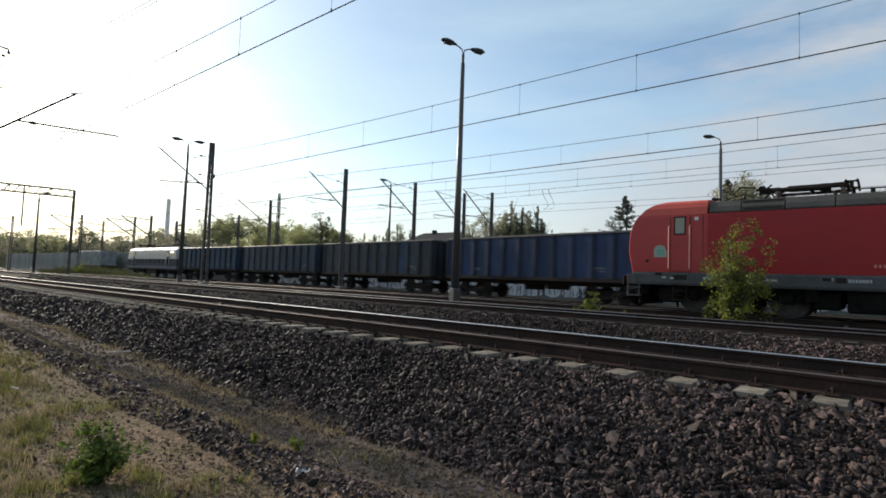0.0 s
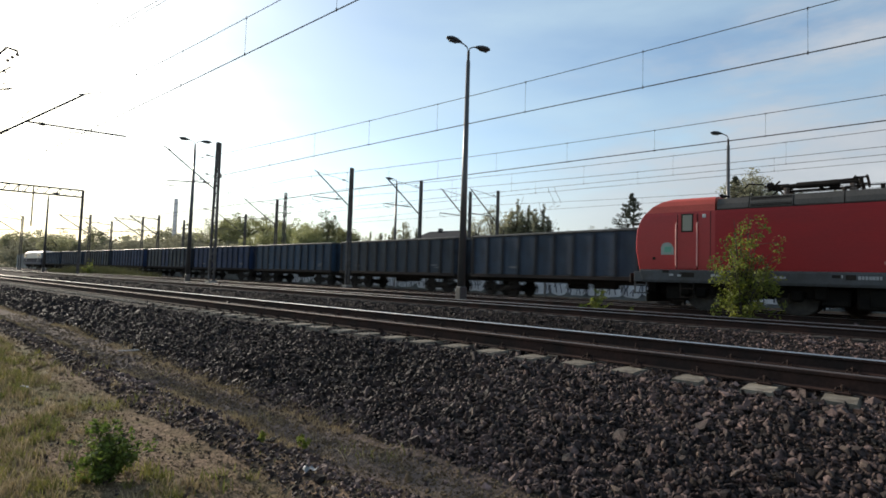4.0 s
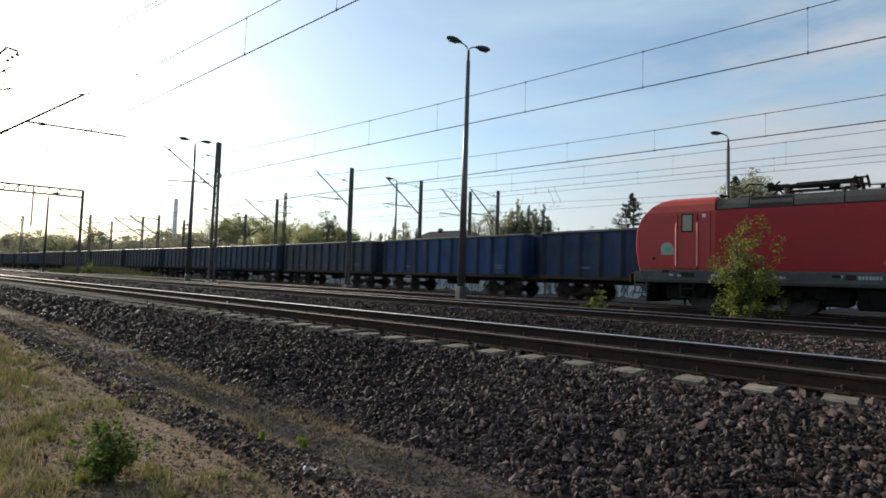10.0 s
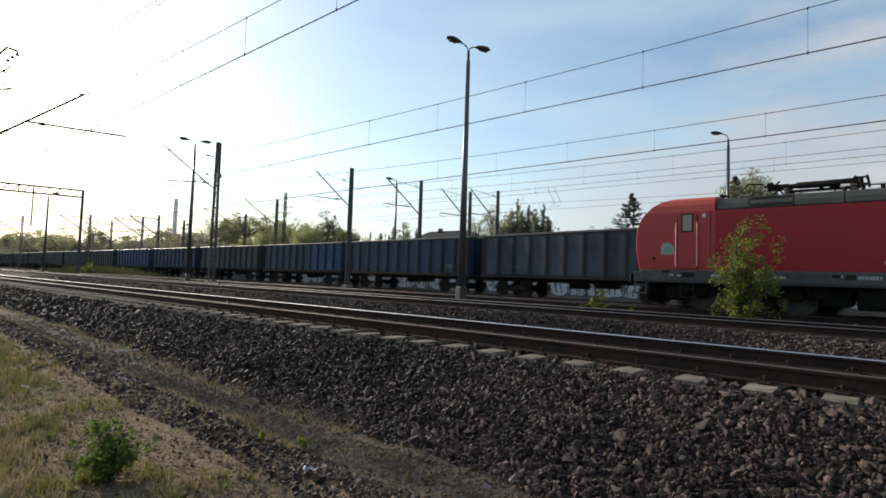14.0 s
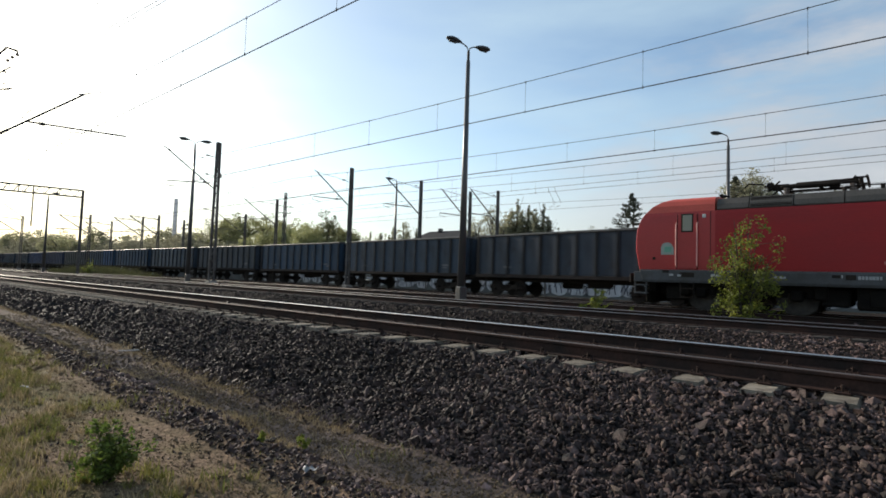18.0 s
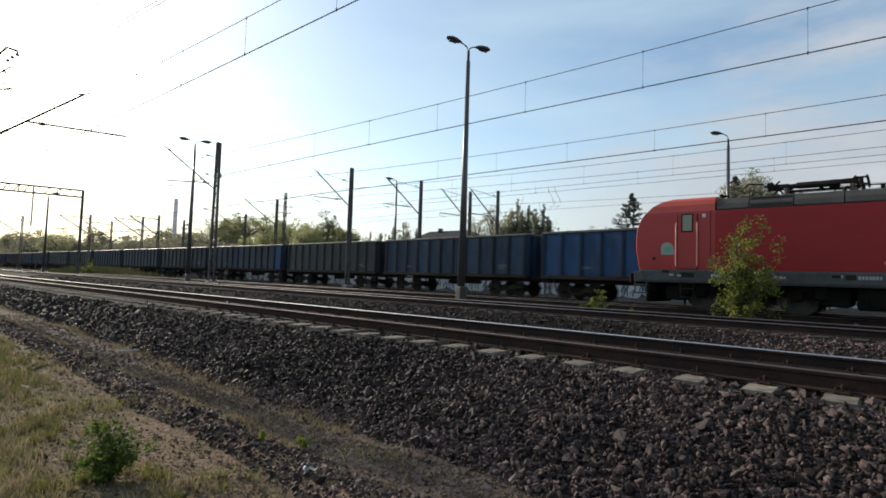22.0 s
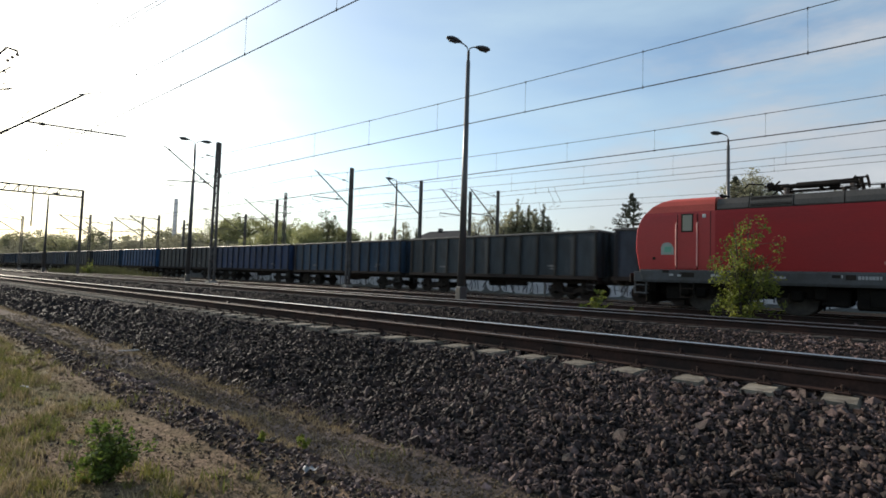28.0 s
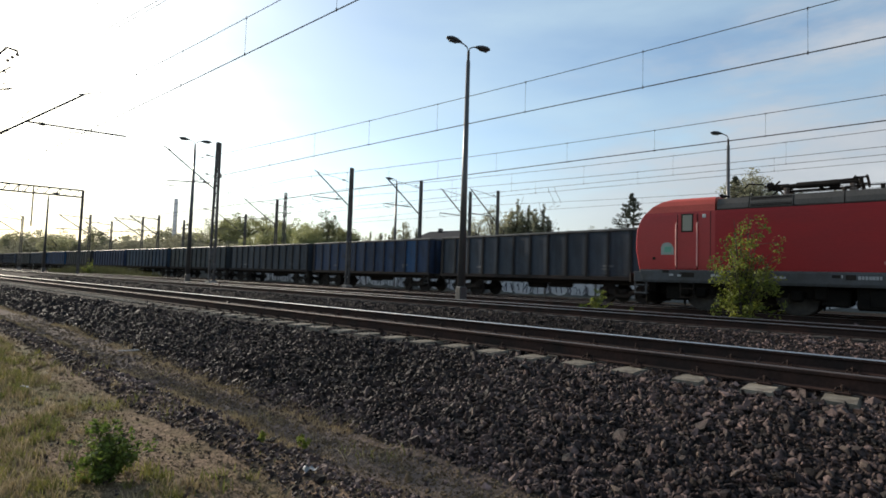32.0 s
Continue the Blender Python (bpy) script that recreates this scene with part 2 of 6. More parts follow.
# ---------------------------------------------------------------- mesh building
class MB:
    """Collects vertices and faces of one part."""

    def __init__(self):
        self.v, self.f = [], []

    def add(self, verts, faces):
        o = len(self.v)
        self.v += [tuple(x) for x in verts]
        self.f += [tuple(o + i for i in f) for f in faces]
        return self

    def box(self, x, y, z, sx, sy, sz, c=0.0, m=None):
        """A box round (x, y, z) with sides sx, sy, sz and chamfered edges."""
        c = min(c, 0.45 * min(sx, sy, sz))
        hx, hy, hz = sx / 2, sy / 2, sz / 2
        if c <= 0:
            vs = [(i * hx, j * hy, k * hz) for i in (-1, 1) for j in (-1, 1) for k in (-1, 1)]
            fs = [(0, 1, 3, 2), (4, 6, 7, 5), (0, 4, 5, 1), (2, 3, 7, 6), (0, 2, 6, 4), (1, 5, 7, 3)]
        else:
            vs, ix = [], {}
            for i in (-1, 1):
                for j in (-1, 1):
                    for k in (-1, 1):
                        for a in range(3):
                            d = [hx - c, hy - c, hz - c]
                            d[a] = (hx, hy, hz)[a]
                            ix[i, j, k, a] = len(vs)
                            vs.append((i * d[0], j * d[1], k * d[2]))
            fs = []
            for a in range(3):
                b, e = (a + 1) % 3, (a + 2) % 3
                for s in (-1, 1):
                    q = []
                    for t, w in ((-1, -1), (1, -1), (1, 1), (-1, 1)):
                        key = [0, 0, 0]
                        key[a], key[b], key[e] = s, t, w
                        q.append(ix[(*key, a)])
                    fs.append(tuple(q if s > 0 else q[::-1]))
                for s in (-1, 1):
                    for t in (-1, 1):
                        k0, k1 = [0, 0, 0], [0, 0, 0]
                        k0[a], k0[b], k0[e] = s, t, -1
                        k1[a], k1[b], k1[e] = s, t, 1
                        q = (ix[(*k0, a)], ix[(*k0, b)], ix[(*k1, b)], ix[(*k1, a)])
                        fs.append(q if s * t > 0 else q[::-1])
            for i in (-1, 1):
                for j in (-1, 1):
                    for k in (-1, 1):
                        q = (ix[i, j, k, 0], ix[i, j, k, 1], ix[i, j, k, 2])
                        fs.append(q if i * j * k > 0 else q[::-1])
        mm = (m or Matrix()) if m is None or isinstance(m, Matrix) else m
        return self.add([(Matrix.Translation((x, y, z)) @ mm) @ Vector(p) for p in vs], fs)

    def tube(self, pts, r, seg=6, r2=None, cap=True):
        """A round bar along points, r to r2."""
        pts = [Vector(p) for p in pts]
        o, n = len(self.v), len(pts)
        r2 = r if r2 is None else r2
        for i, p in enumerate(pts):
            d = (pts[min(i + 1, n - 1)] - pts[max(i - 1, 0)]).normalized()
            a = d.cross(Vector((0, 0, 1)) if abs(d.z) < 0.9 else Vector((1, 0, 0))).normalized()
            b = d.cross(a)
            rr = r + (r2 - r) * i / max(1, n - 1)
            for k in range(seg):
                w = 2 * math.pi * k / seg
                self.v.append(tuple(p + (a * math.cos(w) + b * math.sin(w)) * rr))
        for i in range(n - 1):
            for k in range(seg):
                q = (o + i * seg + k, o + i * seg + (k + 1) % seg)
                self.f.append((q[0], q[1], q[1] + seg, q[0] + seg))
        if cap:
            self.f.append(tuple(o + k for k in range(seg))[::-1])
            self.f.append(tuple(o + (n - 1) * seg + k for k in range(seg)))
        return self

    def prism(self, prof, poses, closed=True):
        """A profile of (y, z) points swept through poses (their local y, z planes)."""
        o, k = len(self.v), len(prof)
        for m in poses:
            self.v += [tuple(m @ Vector((0, y, z))) for y, z in prof]
        for i in range(len(poses) - 1):
            for j in range(k if closed else k - 1):
                a, b = o + i * k + j, o + i * k + (j + 1) % k
                self.f.append((a, b, b + k, a + k))
        if closed:
            self.f.append(tuple(o + j for j in range(k))[::-1])
            self.f.append(tuple(o + (len(poses) - 1) * k + j for j in range(k)))
        return self

    def disc(self, c, axis, r, h, seg=16, hole=0.0):
        """A round plate of height h along an axis ('x', 'y' or 'z')."""
        ax = {"x": Vector((1, 0, 0)), "y": Vector((0, 1, 0)), "z": Vector((0, 0, 1))}[axis]
        c = Vector(c)
        return self.tube([c - ax * h / 2, c + ax * h / 2], r, seg)

    def mesh(self, name, material, smooth=False):
        me = bpy.data.meshes.new(name)
        me.from_pydata(self.v, [], self.f)
        me.materials.append(material)
        if smooth:
            me.polygons.foreach_set("use_smooth", [True] * len(me.polygons))
        me.update()
        return me


def part(name, mb, material, parent, label="", m=None, smooth=False):
    """Links a mesh as one part under a thing or a part."""
    me = mb if isinstance(mb, bpy.types.Mesh) else mb.mesh(name, material, smooth)
    ob = new(name, me)
    ob.parent = parent
    if m is not None:
        ob.matrix_basis = m
    return tagged(ob, label)


def thing(name, m, label, category, group="", kind=""):
    ob = new(name)
    ob.matrix_basis = m
    ob.empty_display_size = 0.3
    return tagged(ob, label, category, group, kind)


def at(u, n, z=0.0, turn=0.0):
    """A pose on the plan whose x runs along u and whose y runs to the left of it (towards -n)."""
    return Matrix.Translation(P(u, n, z)) @ Matrix.Rotation(AX + radians(turn), 4, "Z")


# ---------------------------------------------------------------- the line of the moving train
TX, TY, TH, TK, TZ = 5.811, 28.165, 2.3074, 0.002713, -0.157


def train_table():
    """Points each half metre along the train's near side: a bend of 40 m, straight to the west, and a slow bend back behind the red engine."""
    west, h, x, y = [], TH, TX, TY
    for i in range(1400):
        west.append((x, y, h))
        x, y, h = x + math.cos(h) * 0.5, y + math.sin(h) * 0.5, h + (TK * 0.5 if i < 80 else 0)
    east, h, x, y = [], TH, TX, TY
    for i in range(1400):
        h += 0.0015 if i < 80 else 0
        x, y = x - math.cos(h) * 0.5, y - math.sin(h) * 0.5
        east.append((x, y, h))
    return east[::-1] + west


TABLE = train_table()


def train_line(s, off=1.45):
    """The pose on the train's track at s metres, x along the way that it goes."""
    q = min(max(s * 2 + 1400, 0), len(TABLE) - 1.001)
    i = int(q)
    f = q - i
    x, y, h = (a + (b - a) * f for a, b in zip(TABLE[i], TABLE[i + 1]))
    return Matrix.Translation((x + math.sin(h) * off, y - math.cos(h) * off, TZ)) @ Matrix.Rotation(h, 4, "Z")


def run(t):
    """How far the train has gone by t: it slows from 64 to 37 km/h."""
    return 17.865 * t - 0.11664 * t * t


# ---------------------------------------------------------------- ground
def smooth01(x, a, b):
    t = min(1, max(0, (x - a) / (b - a)))
    return t * t * (3 - 2 * t)


KN = [(-400, -0.80), (2.45, -0.80), (2.75, -0.70), (3.05, -0.80), (3.55, -0.80), (4.1, -0.58), (5.25, -0.215), (8.3, -0.215), (9.4, -0.50), (11.8, -0.48),
      (12.5, -0.235), (16.2, -0.24), (17.0, -0.34), (18.4, -0.34), (18.9, -0.27), (22.4, -0.27), (23.2, -0.36), (24.0, -0.36), (24.8, -0.36), (31, -0.36), (2000, -0.36)]


BEND_U = [-6.0, 1.5, 3.5, 5.0, 7.5, 10.5, 14.0, 18.0]      # the foot of the bank swings out towards the west
BEND_N = [[2.35, 2.40, 2.44, 2.48, 2.56, 2.70, 2.82, 2.95],   # middle of the stony ridge
          [2.97, 3.01, 3.05, 3.10, 3.15, 3.25, 3.45, 3.62],   # middle of the path
          [3.28, 3.36, 3.44, 3.47, 3.60, 3.78, 3.95, 4.08]]   # foot of the ballast bank
PLAIN = [-400.0, 1.0, 2.75, 3.25, 3.62, 5.25, 4000.0]


def bent(u):
    """Where the lines of the plain cross-section lie at u."""
    r, p, e = (float(np.interp(u, BEND_U, q)) for q in BEND_N)
    return [-400.0, 1.0, r, p, e, 5.25, 4000.0]


def across(u, n):
    """The place in the plain cross-section of a point at n."""
    return float(np.interp(n, bent(u), PLAIN))


def spread(u, n):
    """Where the plain cross-section's n lies at u."""
    return float(np.interp(n, PLAIN, bent(u)))


def ground_z(u, n):
    n = across(u, n)
    for (a, za), (b, zb) in zip(KN, KN[1:]):
        if n <= b:
            z = za + (zb - za) * (n - a) / (b - a)
            break
    else:
        z = -0.36
    if n < 5.3:
        z += 0.05 * noise.noise(Vector((u * 0.5, n * 0.8, 3))) + 0.022 * noise.noise(Vector((u * 2.1, n * 2.3, 9)))
        if 2.3 < n < 3.2:
            z += 0.05 * noise.noise(Vector((u * 1.1, n, 5)))
    else:
        z += 0.02 * noise.noise(Vector((u * 0.7, n * 0.9, 1)))
    return z


def build_ground():
    ns = [-2500, -800, -300, -120, -50, -25, -12, -7, -4, -2.5] + [-1.6 + 0.1 * i for i in range(106)] + [9.2 + 0.3 * i for i in range(60)] + \
         [28, 30, 33, 37, 42, 50, 65, 90, 150, 300, 800, 3000]
    us = [-3000, -900, -300, -120, -60, -35, -22, -15, -11] + [-9 + 0.15 * i for i in range(170)] + [16.5 + 0.5 * i for i in range(60)] + \
         [47, 49, 52, 56, 61, 68, 78, 90, 110, 140, 200, 320, 600, 1200, 3500]
    vs = [tuple(P(u, n, ground_z(u, n))) for u in us for n in ns]
    k = len(ns)
    fs = [(i * k + j, i * k + j + 1, (i + 1) * k + j + 1, (i + 1) * k + j) for i in range(len(us) - 1) for j in range(k - 1)]
    me = bpy.data.meshes.new("ground")
    me.from_pydata(vs, [], [f[::-1] for f in fs])
    me.polygons.foreach_set("use_smooth", [True] * len(me.polygons))
    layer = me.attributes.new("across", "FLOAT", "POINT")
    layer.data.foreach_set("value", [across(u, n) for u in us for n in ns])
    me.materials.append(ground_material())
    return tagged(new("ground", me), "dry earth with sparse grass, sandy path and grey ballast beds", "ground", kind="structure")


def ground_material():
    m = bpy.data.materials.new("ground_soil_and_ballast")
    m.use_nodes = True
    n, l = m.node_tree.nodes, m.node_tree.links
    b = n["Principled BSDF"]
    g = n.new("ShaderNodeNewGeometry")
    mp = n.new("ShaderNodeMapping")
    mp.inputs["Rotation"].default_value = (0, 0, -AX)
    l.new(g.outputs["Position"], mp.inputs[0])
    sep = n.new("ShaderNodeSeparateXYZ")
    l.new(mp.outputs[0], sep.inputs[0])     # x = u, y = -n

    def tex(scale, detail=5, rough=0.6, kind="ShaderNodeTexNoise"):
        t = n.new(kind)
        t.inputs["Scale"].default_value = scale
        if kind == "ShaderNodeTexNoise":
            t.inputs["Detail"].default_value, t.inputs["Roughness"].default_value = detail, rough
        l.new(mp.outputs[0], t.inputs["Vector"])
        return t

    def math2(op, a, c):
        q = n.new("ShaderNodeMath")
        q.operation = op
        for i, s in enumerate((a, c)):
            if hasattr(s, "links"):
                l.new(s, q.inputs[i])
            else:
                q.inputs[i].default_value = s
        return q.outputs[0]

    def ramp2(fac, p0, c0, p1, c1):
        r = n.new("ShaderNodeValToRGB")
        e = r.color_ramp.elements
        e[0].position, e[1].position, e[0].color, e[1].color = p0, p1, (*c0, 1), (*c1, 1)
        l.new(fac, r.inputs[0])
        return r.outputs[0]

    def mix(fac, a, c):
        q = n.new("ShaderNodeMix")
        q.data_type = "RGBA"
        l.new(fac, q.inputs[0])
        l.new(a, q.inputs[6])
        l.new(c, q.inputs[7])
        return q.outputs[2]

    def step(v, a, c):
        q = n.new("ShaderNodeMapRange")
        q.inputs[1].default_value, q.inputs[2].default_value = a, c
        l.new(v, q.inputs[0])
        return q.outputs[0]

    big, mid, fine = tex(0.35), tex(2.2), tex(28.0, 4, 0.7)
    line = n.new("ShaderNodeAttribute")
    line.attribute_name = "across"
    nn = line.outputs["Fac"]
    wob = math2("ADD", nn, math2("MULTIPLY", math2("SUBTRACT", mid.outputs["Fac"], 0.5), 0.55))
    earth = ramp2(fine.outputs["Fac"], 0.3, (0.074, 0.050, 0.034), 0.7, (0.27, 0.184, 0.122))
    straw = ramp2(fine.outputs["Fac"], 0.3, (0.07, 0.057, 0.024), 0.7, (0.20, 0.148, 0.082))
    green = ramp2(fine.outputs["Fac"], 0.3, (0.035, 0.042, 0.012), 0.75, (0.12, 0.125, 0.038))
    soil = mix(step(mid.outputs["Fac"], 0.42, 0.62), earth, straw)
    soil = mix(step(big.outputs["Fac"], 0.50, 0.66), soil, green)
    sand = ramp2(fine.outputs["Fac"], 0.3, (0.062, 0.046, 0.040), 0.7, (0.185, 0.138, 0.112))
    vor = tex(17.0, kind="ShaderNodeTexVoronoi")
    stone = ramp2(vor.outputs["Color"], 0.1, (0.016, 0.013, 0.011), 0.9, (0.066, 0.047, 0.041))
    stone = mix(step(vor.outputs["Distance"], 0.25, 0.75), stone, ramp2(fine.outputs["Fac"], 0.2, (0.008, 0.007, 0.006), 0.8, (0.025, 0.021, 0.018)))
    ridge = mix(step(mid.outputs["Fac"], 0.40, 0.60), stone, earth)
    col = mix(step(wob, 2.4, 2.6), soil, ridge)
    col = mix(step(wob, 2.95, 3.1), col, sand)
    col = mix(step(wob, 3.45, 3.75), col, stone)
    far = ramp2(fine.outputs["Fac"], 0.25, (0.07, 0.075, 0.03), 0.75, (0.20, 0.17, 0.11))
    col = mix(step(wob, 35.5, 37.0), col, far)
    l.new(col, b.inputs["Base Color"])
    b.inputs["Roughness"].default_value = 0.95
    b.inputs["Specular IOR Level"].default_value = 0.08
    hgt = math2("ADD", math2("MULTIPLY", vor.outputs["Distance"], -0.8), fine.outputs["Fac"])
    bp = n.new("ShaderNodeBump")
    bp.inputs["Strength"].default_value, bp.inputs["Distance"].default_value = 0.6, 0.03
    l.new(hgt, bp.inputs["Height"])
    l.new(bp.outputs[0], b.inputs["Normal"])
    return m


ground = build_ground()

# ---------------------------------------------------------------- tracks
RAILP = [(-0.075, -0.172), (0.075, -0.172), (0.075, -0.160), (0.012, -0.140), (0.0085, -0.05), (0.036, -0.036), (0.036, -0.012)]
RAILP = RAILP + [(0.030, -0.002), (-0.030, -0.002), (-0.036, -0.012), (-0.036, -0.036), (-0.0085, -0.05), (-0.012, -0.140), (-0.075, -0.160)]
SLP = [(-1.3, 0), (-1.3, -0.20), (1.3, -0.20), (1.3, 0), (0.95, 0.0), (0.45, -0.045), (-0.45, -0.045), (-0.95, 0.0)]


def sleeper_mesh(material):
    mb = MB()
    poses = [Matrix.Translation((-0.15, 0, -0.06)), Matrix.Translation((-0.12, 0, 0)), Matrix.Translation((0.12, 0, 0)), Matrix.Translation((0.15, 0, -0.06))]
    mb.prism(SLP, poses)
    return mb.mesh("sleeper", material)


def clip_mesh():
    mb = MB()
    mb.box(0, 0, 0.012, 0.13, 0.085, 0.022, 0.006)
    mb.tube([(-0.05, -0.03, 0.03), (-0.05, 0.03, 0.045), (-0.015, 0.035, 0.06), (0, -0.01, 0.06), (0.015, 0.035, 0.06), (0.05, 0.03, 0.045), (0.05, -0.03, 0.03)], 0.009, 5)
    mb.tube([(0, 0, 0.02), (0, 0, 0.085)], 0.013, 6)
    return mb.mesh("rail_clip", M["rail_side"])


def track(label, line, u0, u1, z, head, sleeper, count, near=None, brown_near=False):
    """line(s) gives a pose with x along the track at rail-top height."""
    tr = thing("railway_track", Matrix(), label, "railway track", kind="structure")
    steps = [u0 + (u1 - u0) * i / 90 for i in range(91)]
    for side in (-0.7535, 0.7535):
        poses = [line(s) @ Matrix.Translation((0, side, 0)) for s in steps]
        rail = part("rail", MB().prism(RAILP, poses), M["rail_side"], tr, "rusty steel rail")
        top = MB().prism([(-0.0345, -0.0075), (0.0345, -0.0075), (0.031, -0.001), (0.018, 0.0015), (-0.018, 0.0015), (-0.031, -0.001)], poses)
        part("rail_head", top, M["rail_brown"] if brown_near and side > 0 else head, rail, "dull brown running surface" if brown_near and side > 0 else "running surface worn bright")
    me, cm = sleeper_mesh(sleeper), clip_mesh()
    s0, k = near if near else (u0, 0)
    for i in range(count):
        s = s0 + i * 0.6
        base = line(s) @ Matrix.Translation((0, 0, -0.172)) @ Matrix.Rotation(radians(random.uniform(-0.8, 0.8)), 4, "Z")
        sl = part("sleeper", me, None, tr, m=base @ Matrix.Translation((0, random.uniform(-0.02, 0.02), random.uniform(-0.006, 0.0))))
        if i < k:
            for y, fl in ((-0.86, 0), (-0.645, 180), (0.645, 0), (0.86, 180)):
                part("rail_clip", cm, None, sl, m=Matrix.Translation((0, y, 0.0)) @ Matrix.Rotation(radians(fl), 4, "Z"))
    return tr


track("railway track on concrete sleepers in dark ballast", lambda s: at(s, 6.77), -30, 160, 0, M["rail_top"], M["sleeper"], 110, (-7.40, 34), True)
track("second railway track with dull rails on grey ballast", lambda s: at(s, 14.15, 0.0), -40, 180, 0, M["rail_mid"], M["sleeper_old"], 90, (-3.0, 0))
track("railway track under the red locomotive", lambda s: at(s, 20.6, -0.06), -50, 75, 0, M["rail_dull"], M["sleeper_old"], 75, (-4.0, 0))
track("curved railway track of the goods train", lambda s: train_line(s), -120, 260, 0, M["rail_dull"], M["sleeper_old"], 90, (-8.0, 0))


# ---------------------------------------------------------------- open goods wagons
def wheelset_mesh(r=0.46):
    mb = MB()
    for s in (-0.7535, 0.7535):
        o = 1 if s > 0 else -1
        mb.tube([(0, s - 0.065, 0), (0, s + 0.065, 0)], r, 24)
        mb.tube([(0, s - o * 0.065 - 0.015, 0), (0, s - o * 0.065 + 0.015, 0)], r + 0.028, 24)
        for k in range(4):
            a = k * math.pi / 2
            mb.box(0.2 * math.cos(a), s + o * 0.07, 0.2 * math.sin(a), 0.09, 0.02, 0.09, 0.01)
    mb.tube([(0, -1.05, 0), (0, 1.05, 0)], 0.08, 10)
    return mb.mesh("wheelset", M["wheel"])


def bogie(parent_thing, x, wheel):
    mb = MB()
    for s in (-1.0, 1.0):
        prof = [(-1.25, 0.42), (-1.25, 0.56), (-0.9, 0.66), (-0.35, 0.60), (-0.25, 0.36), (0.25, 0.36), (0.35, 0.60), (0.9, 0.66), (1.25, 0.56), (1.25, 0.42), (0.55, 0.42), (0.3, 0.26), (-0.3, 0.26), (-0.55, 0.42)]
        turn = Matrix.Rotation(radians(-90), 4, "Z")
        mb.prism(prof, [Matrix.Translation((0, s - 0.05, 0)) @ turn, Matrix.Translation((0, s + 0.05, 0)) @ turn])
        for a in (-0.9, 0.9):
            mb.box(a, s, 0.46, 0.24, 0.24, 0.26, 0.03)
            mb.tube([(a, s, 0.58), (a, s, 0.74)], 0.08, 8)
        for a in (-0.13, 0, 0.13):
            mb.tube([(a, s, 0.36), (a, s, 0.60)], 0.055, 8)
    mb.box(0, 0, 0.55, 0.45, 2.0, 0.2, 0.03)
    b = part("bogie", mb, M["dark"], parent_thing, m=Matrix.Translation((x, 0, 0)))
    for a, w in zip((-0.9, 0.9), wheel):
        c = w.copy()
        scene.collection.objects.link(c)
        c.parent = b
    return b


def wheels_turning(offsets, r):
    """One wheelset for each offset, keyed to roll with the train; the others share the keys."""
    made = []
    me = wheelset_mesh(r)
    for a in offsets:
        w = new("wheelset", me)
        w.parent = wheel_store
        walk(w, [(i / FPS, Matrix.Translation((a, 0, r)) @ Matrix.Rotation(run(i / FPS) / r % (2 * math.pi), 4, "Y")) for i in range(0, 961)])
        made.append(w)
    return made


PAINT = {
    "slate": (0.022, 0.038, 0.062), "slate2": (0.031, 0.047, 0.068), "grey": (0.026, 0.036, 0.050), "moss": (0.027, 0.037, 0.044), "brown": (0.031, 0.036, 0.042),
    "blue": (0.008, 0.040, 0.125), "deep": (0.011, 0.029, 0.080), "mid": (0.009, 0.060, 0.155), "steel": (0.016, 0.042, 0.078), "dusk": (0.017, 0.036, 0.080)}
for k in list(PAINT):
    c = tuple({"blue": 1.5, "deep": 1.6, "mid": 1.35, "steel": 1.5}.get(k, 1.6) * q + 0.004 for q in PAINT[k])
    lum = 0.25 * c[0] + 0.65 * c[1] + 0.10 * c[2]
    c = tuple(q + 0.10 * (lum - q) for q in c)
    M[k] = mat("wagon_paint_" + k, c, 0.65, spec=0.18, vary=0.30, scale=1.1, fine=26, bump=0.08, second=(c[0] * 0.55 + 0.006, c[1] * 0.52 + 0.005, c[2] * 0.5 + 0.004), amount=0.55, each=0.22, stretch=(1.8, 1.8, 0.5))
    weathered(M[k], tuple(0.5 * q + 0.5 * d for q, d in zip(c, (0.105, 0.112, 0.120))), (0.032, 0.030, 0.031))
    # rib coat at about a quarter of the panel colour: shade round the ribs painted in
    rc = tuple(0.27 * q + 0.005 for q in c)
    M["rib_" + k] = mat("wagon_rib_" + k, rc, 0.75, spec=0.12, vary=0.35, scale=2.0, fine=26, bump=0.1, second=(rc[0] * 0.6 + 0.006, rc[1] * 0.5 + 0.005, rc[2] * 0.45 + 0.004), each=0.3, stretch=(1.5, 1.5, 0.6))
M["step_grey"] = mat("worn_step_steel", (0.11, 0.11, 0.11), 0.6, 0.2, vary=0.3, scale=5, fine=30, second=(0.04, 0.036, 0.033))
M["stencil"] = mat("faded_stencil", (0.13, 0.135, 0.14), 0.7, vary=0.3, scale=6, fine=40)
M["grime"] = mat("brake_dust_grime", (0.034, 0.028, 0.026), 0.9, spec=0.1, vary=0.4, scale=2.5, fine=30, second=(0.018, 0.016, 0.016))
M["rim"] = mat("worn_top_rim", (0.12, 0.12, 0.115), 0.5, 0.3, vary=0.25, scale=2, fine=20, second=(0.035, 0.034, 0.034))
M["panelwhite"] = mat("white_stencil", (0.48, 0.48, 0.46), 0.6, vary=0.2, scale=6, fine=40)


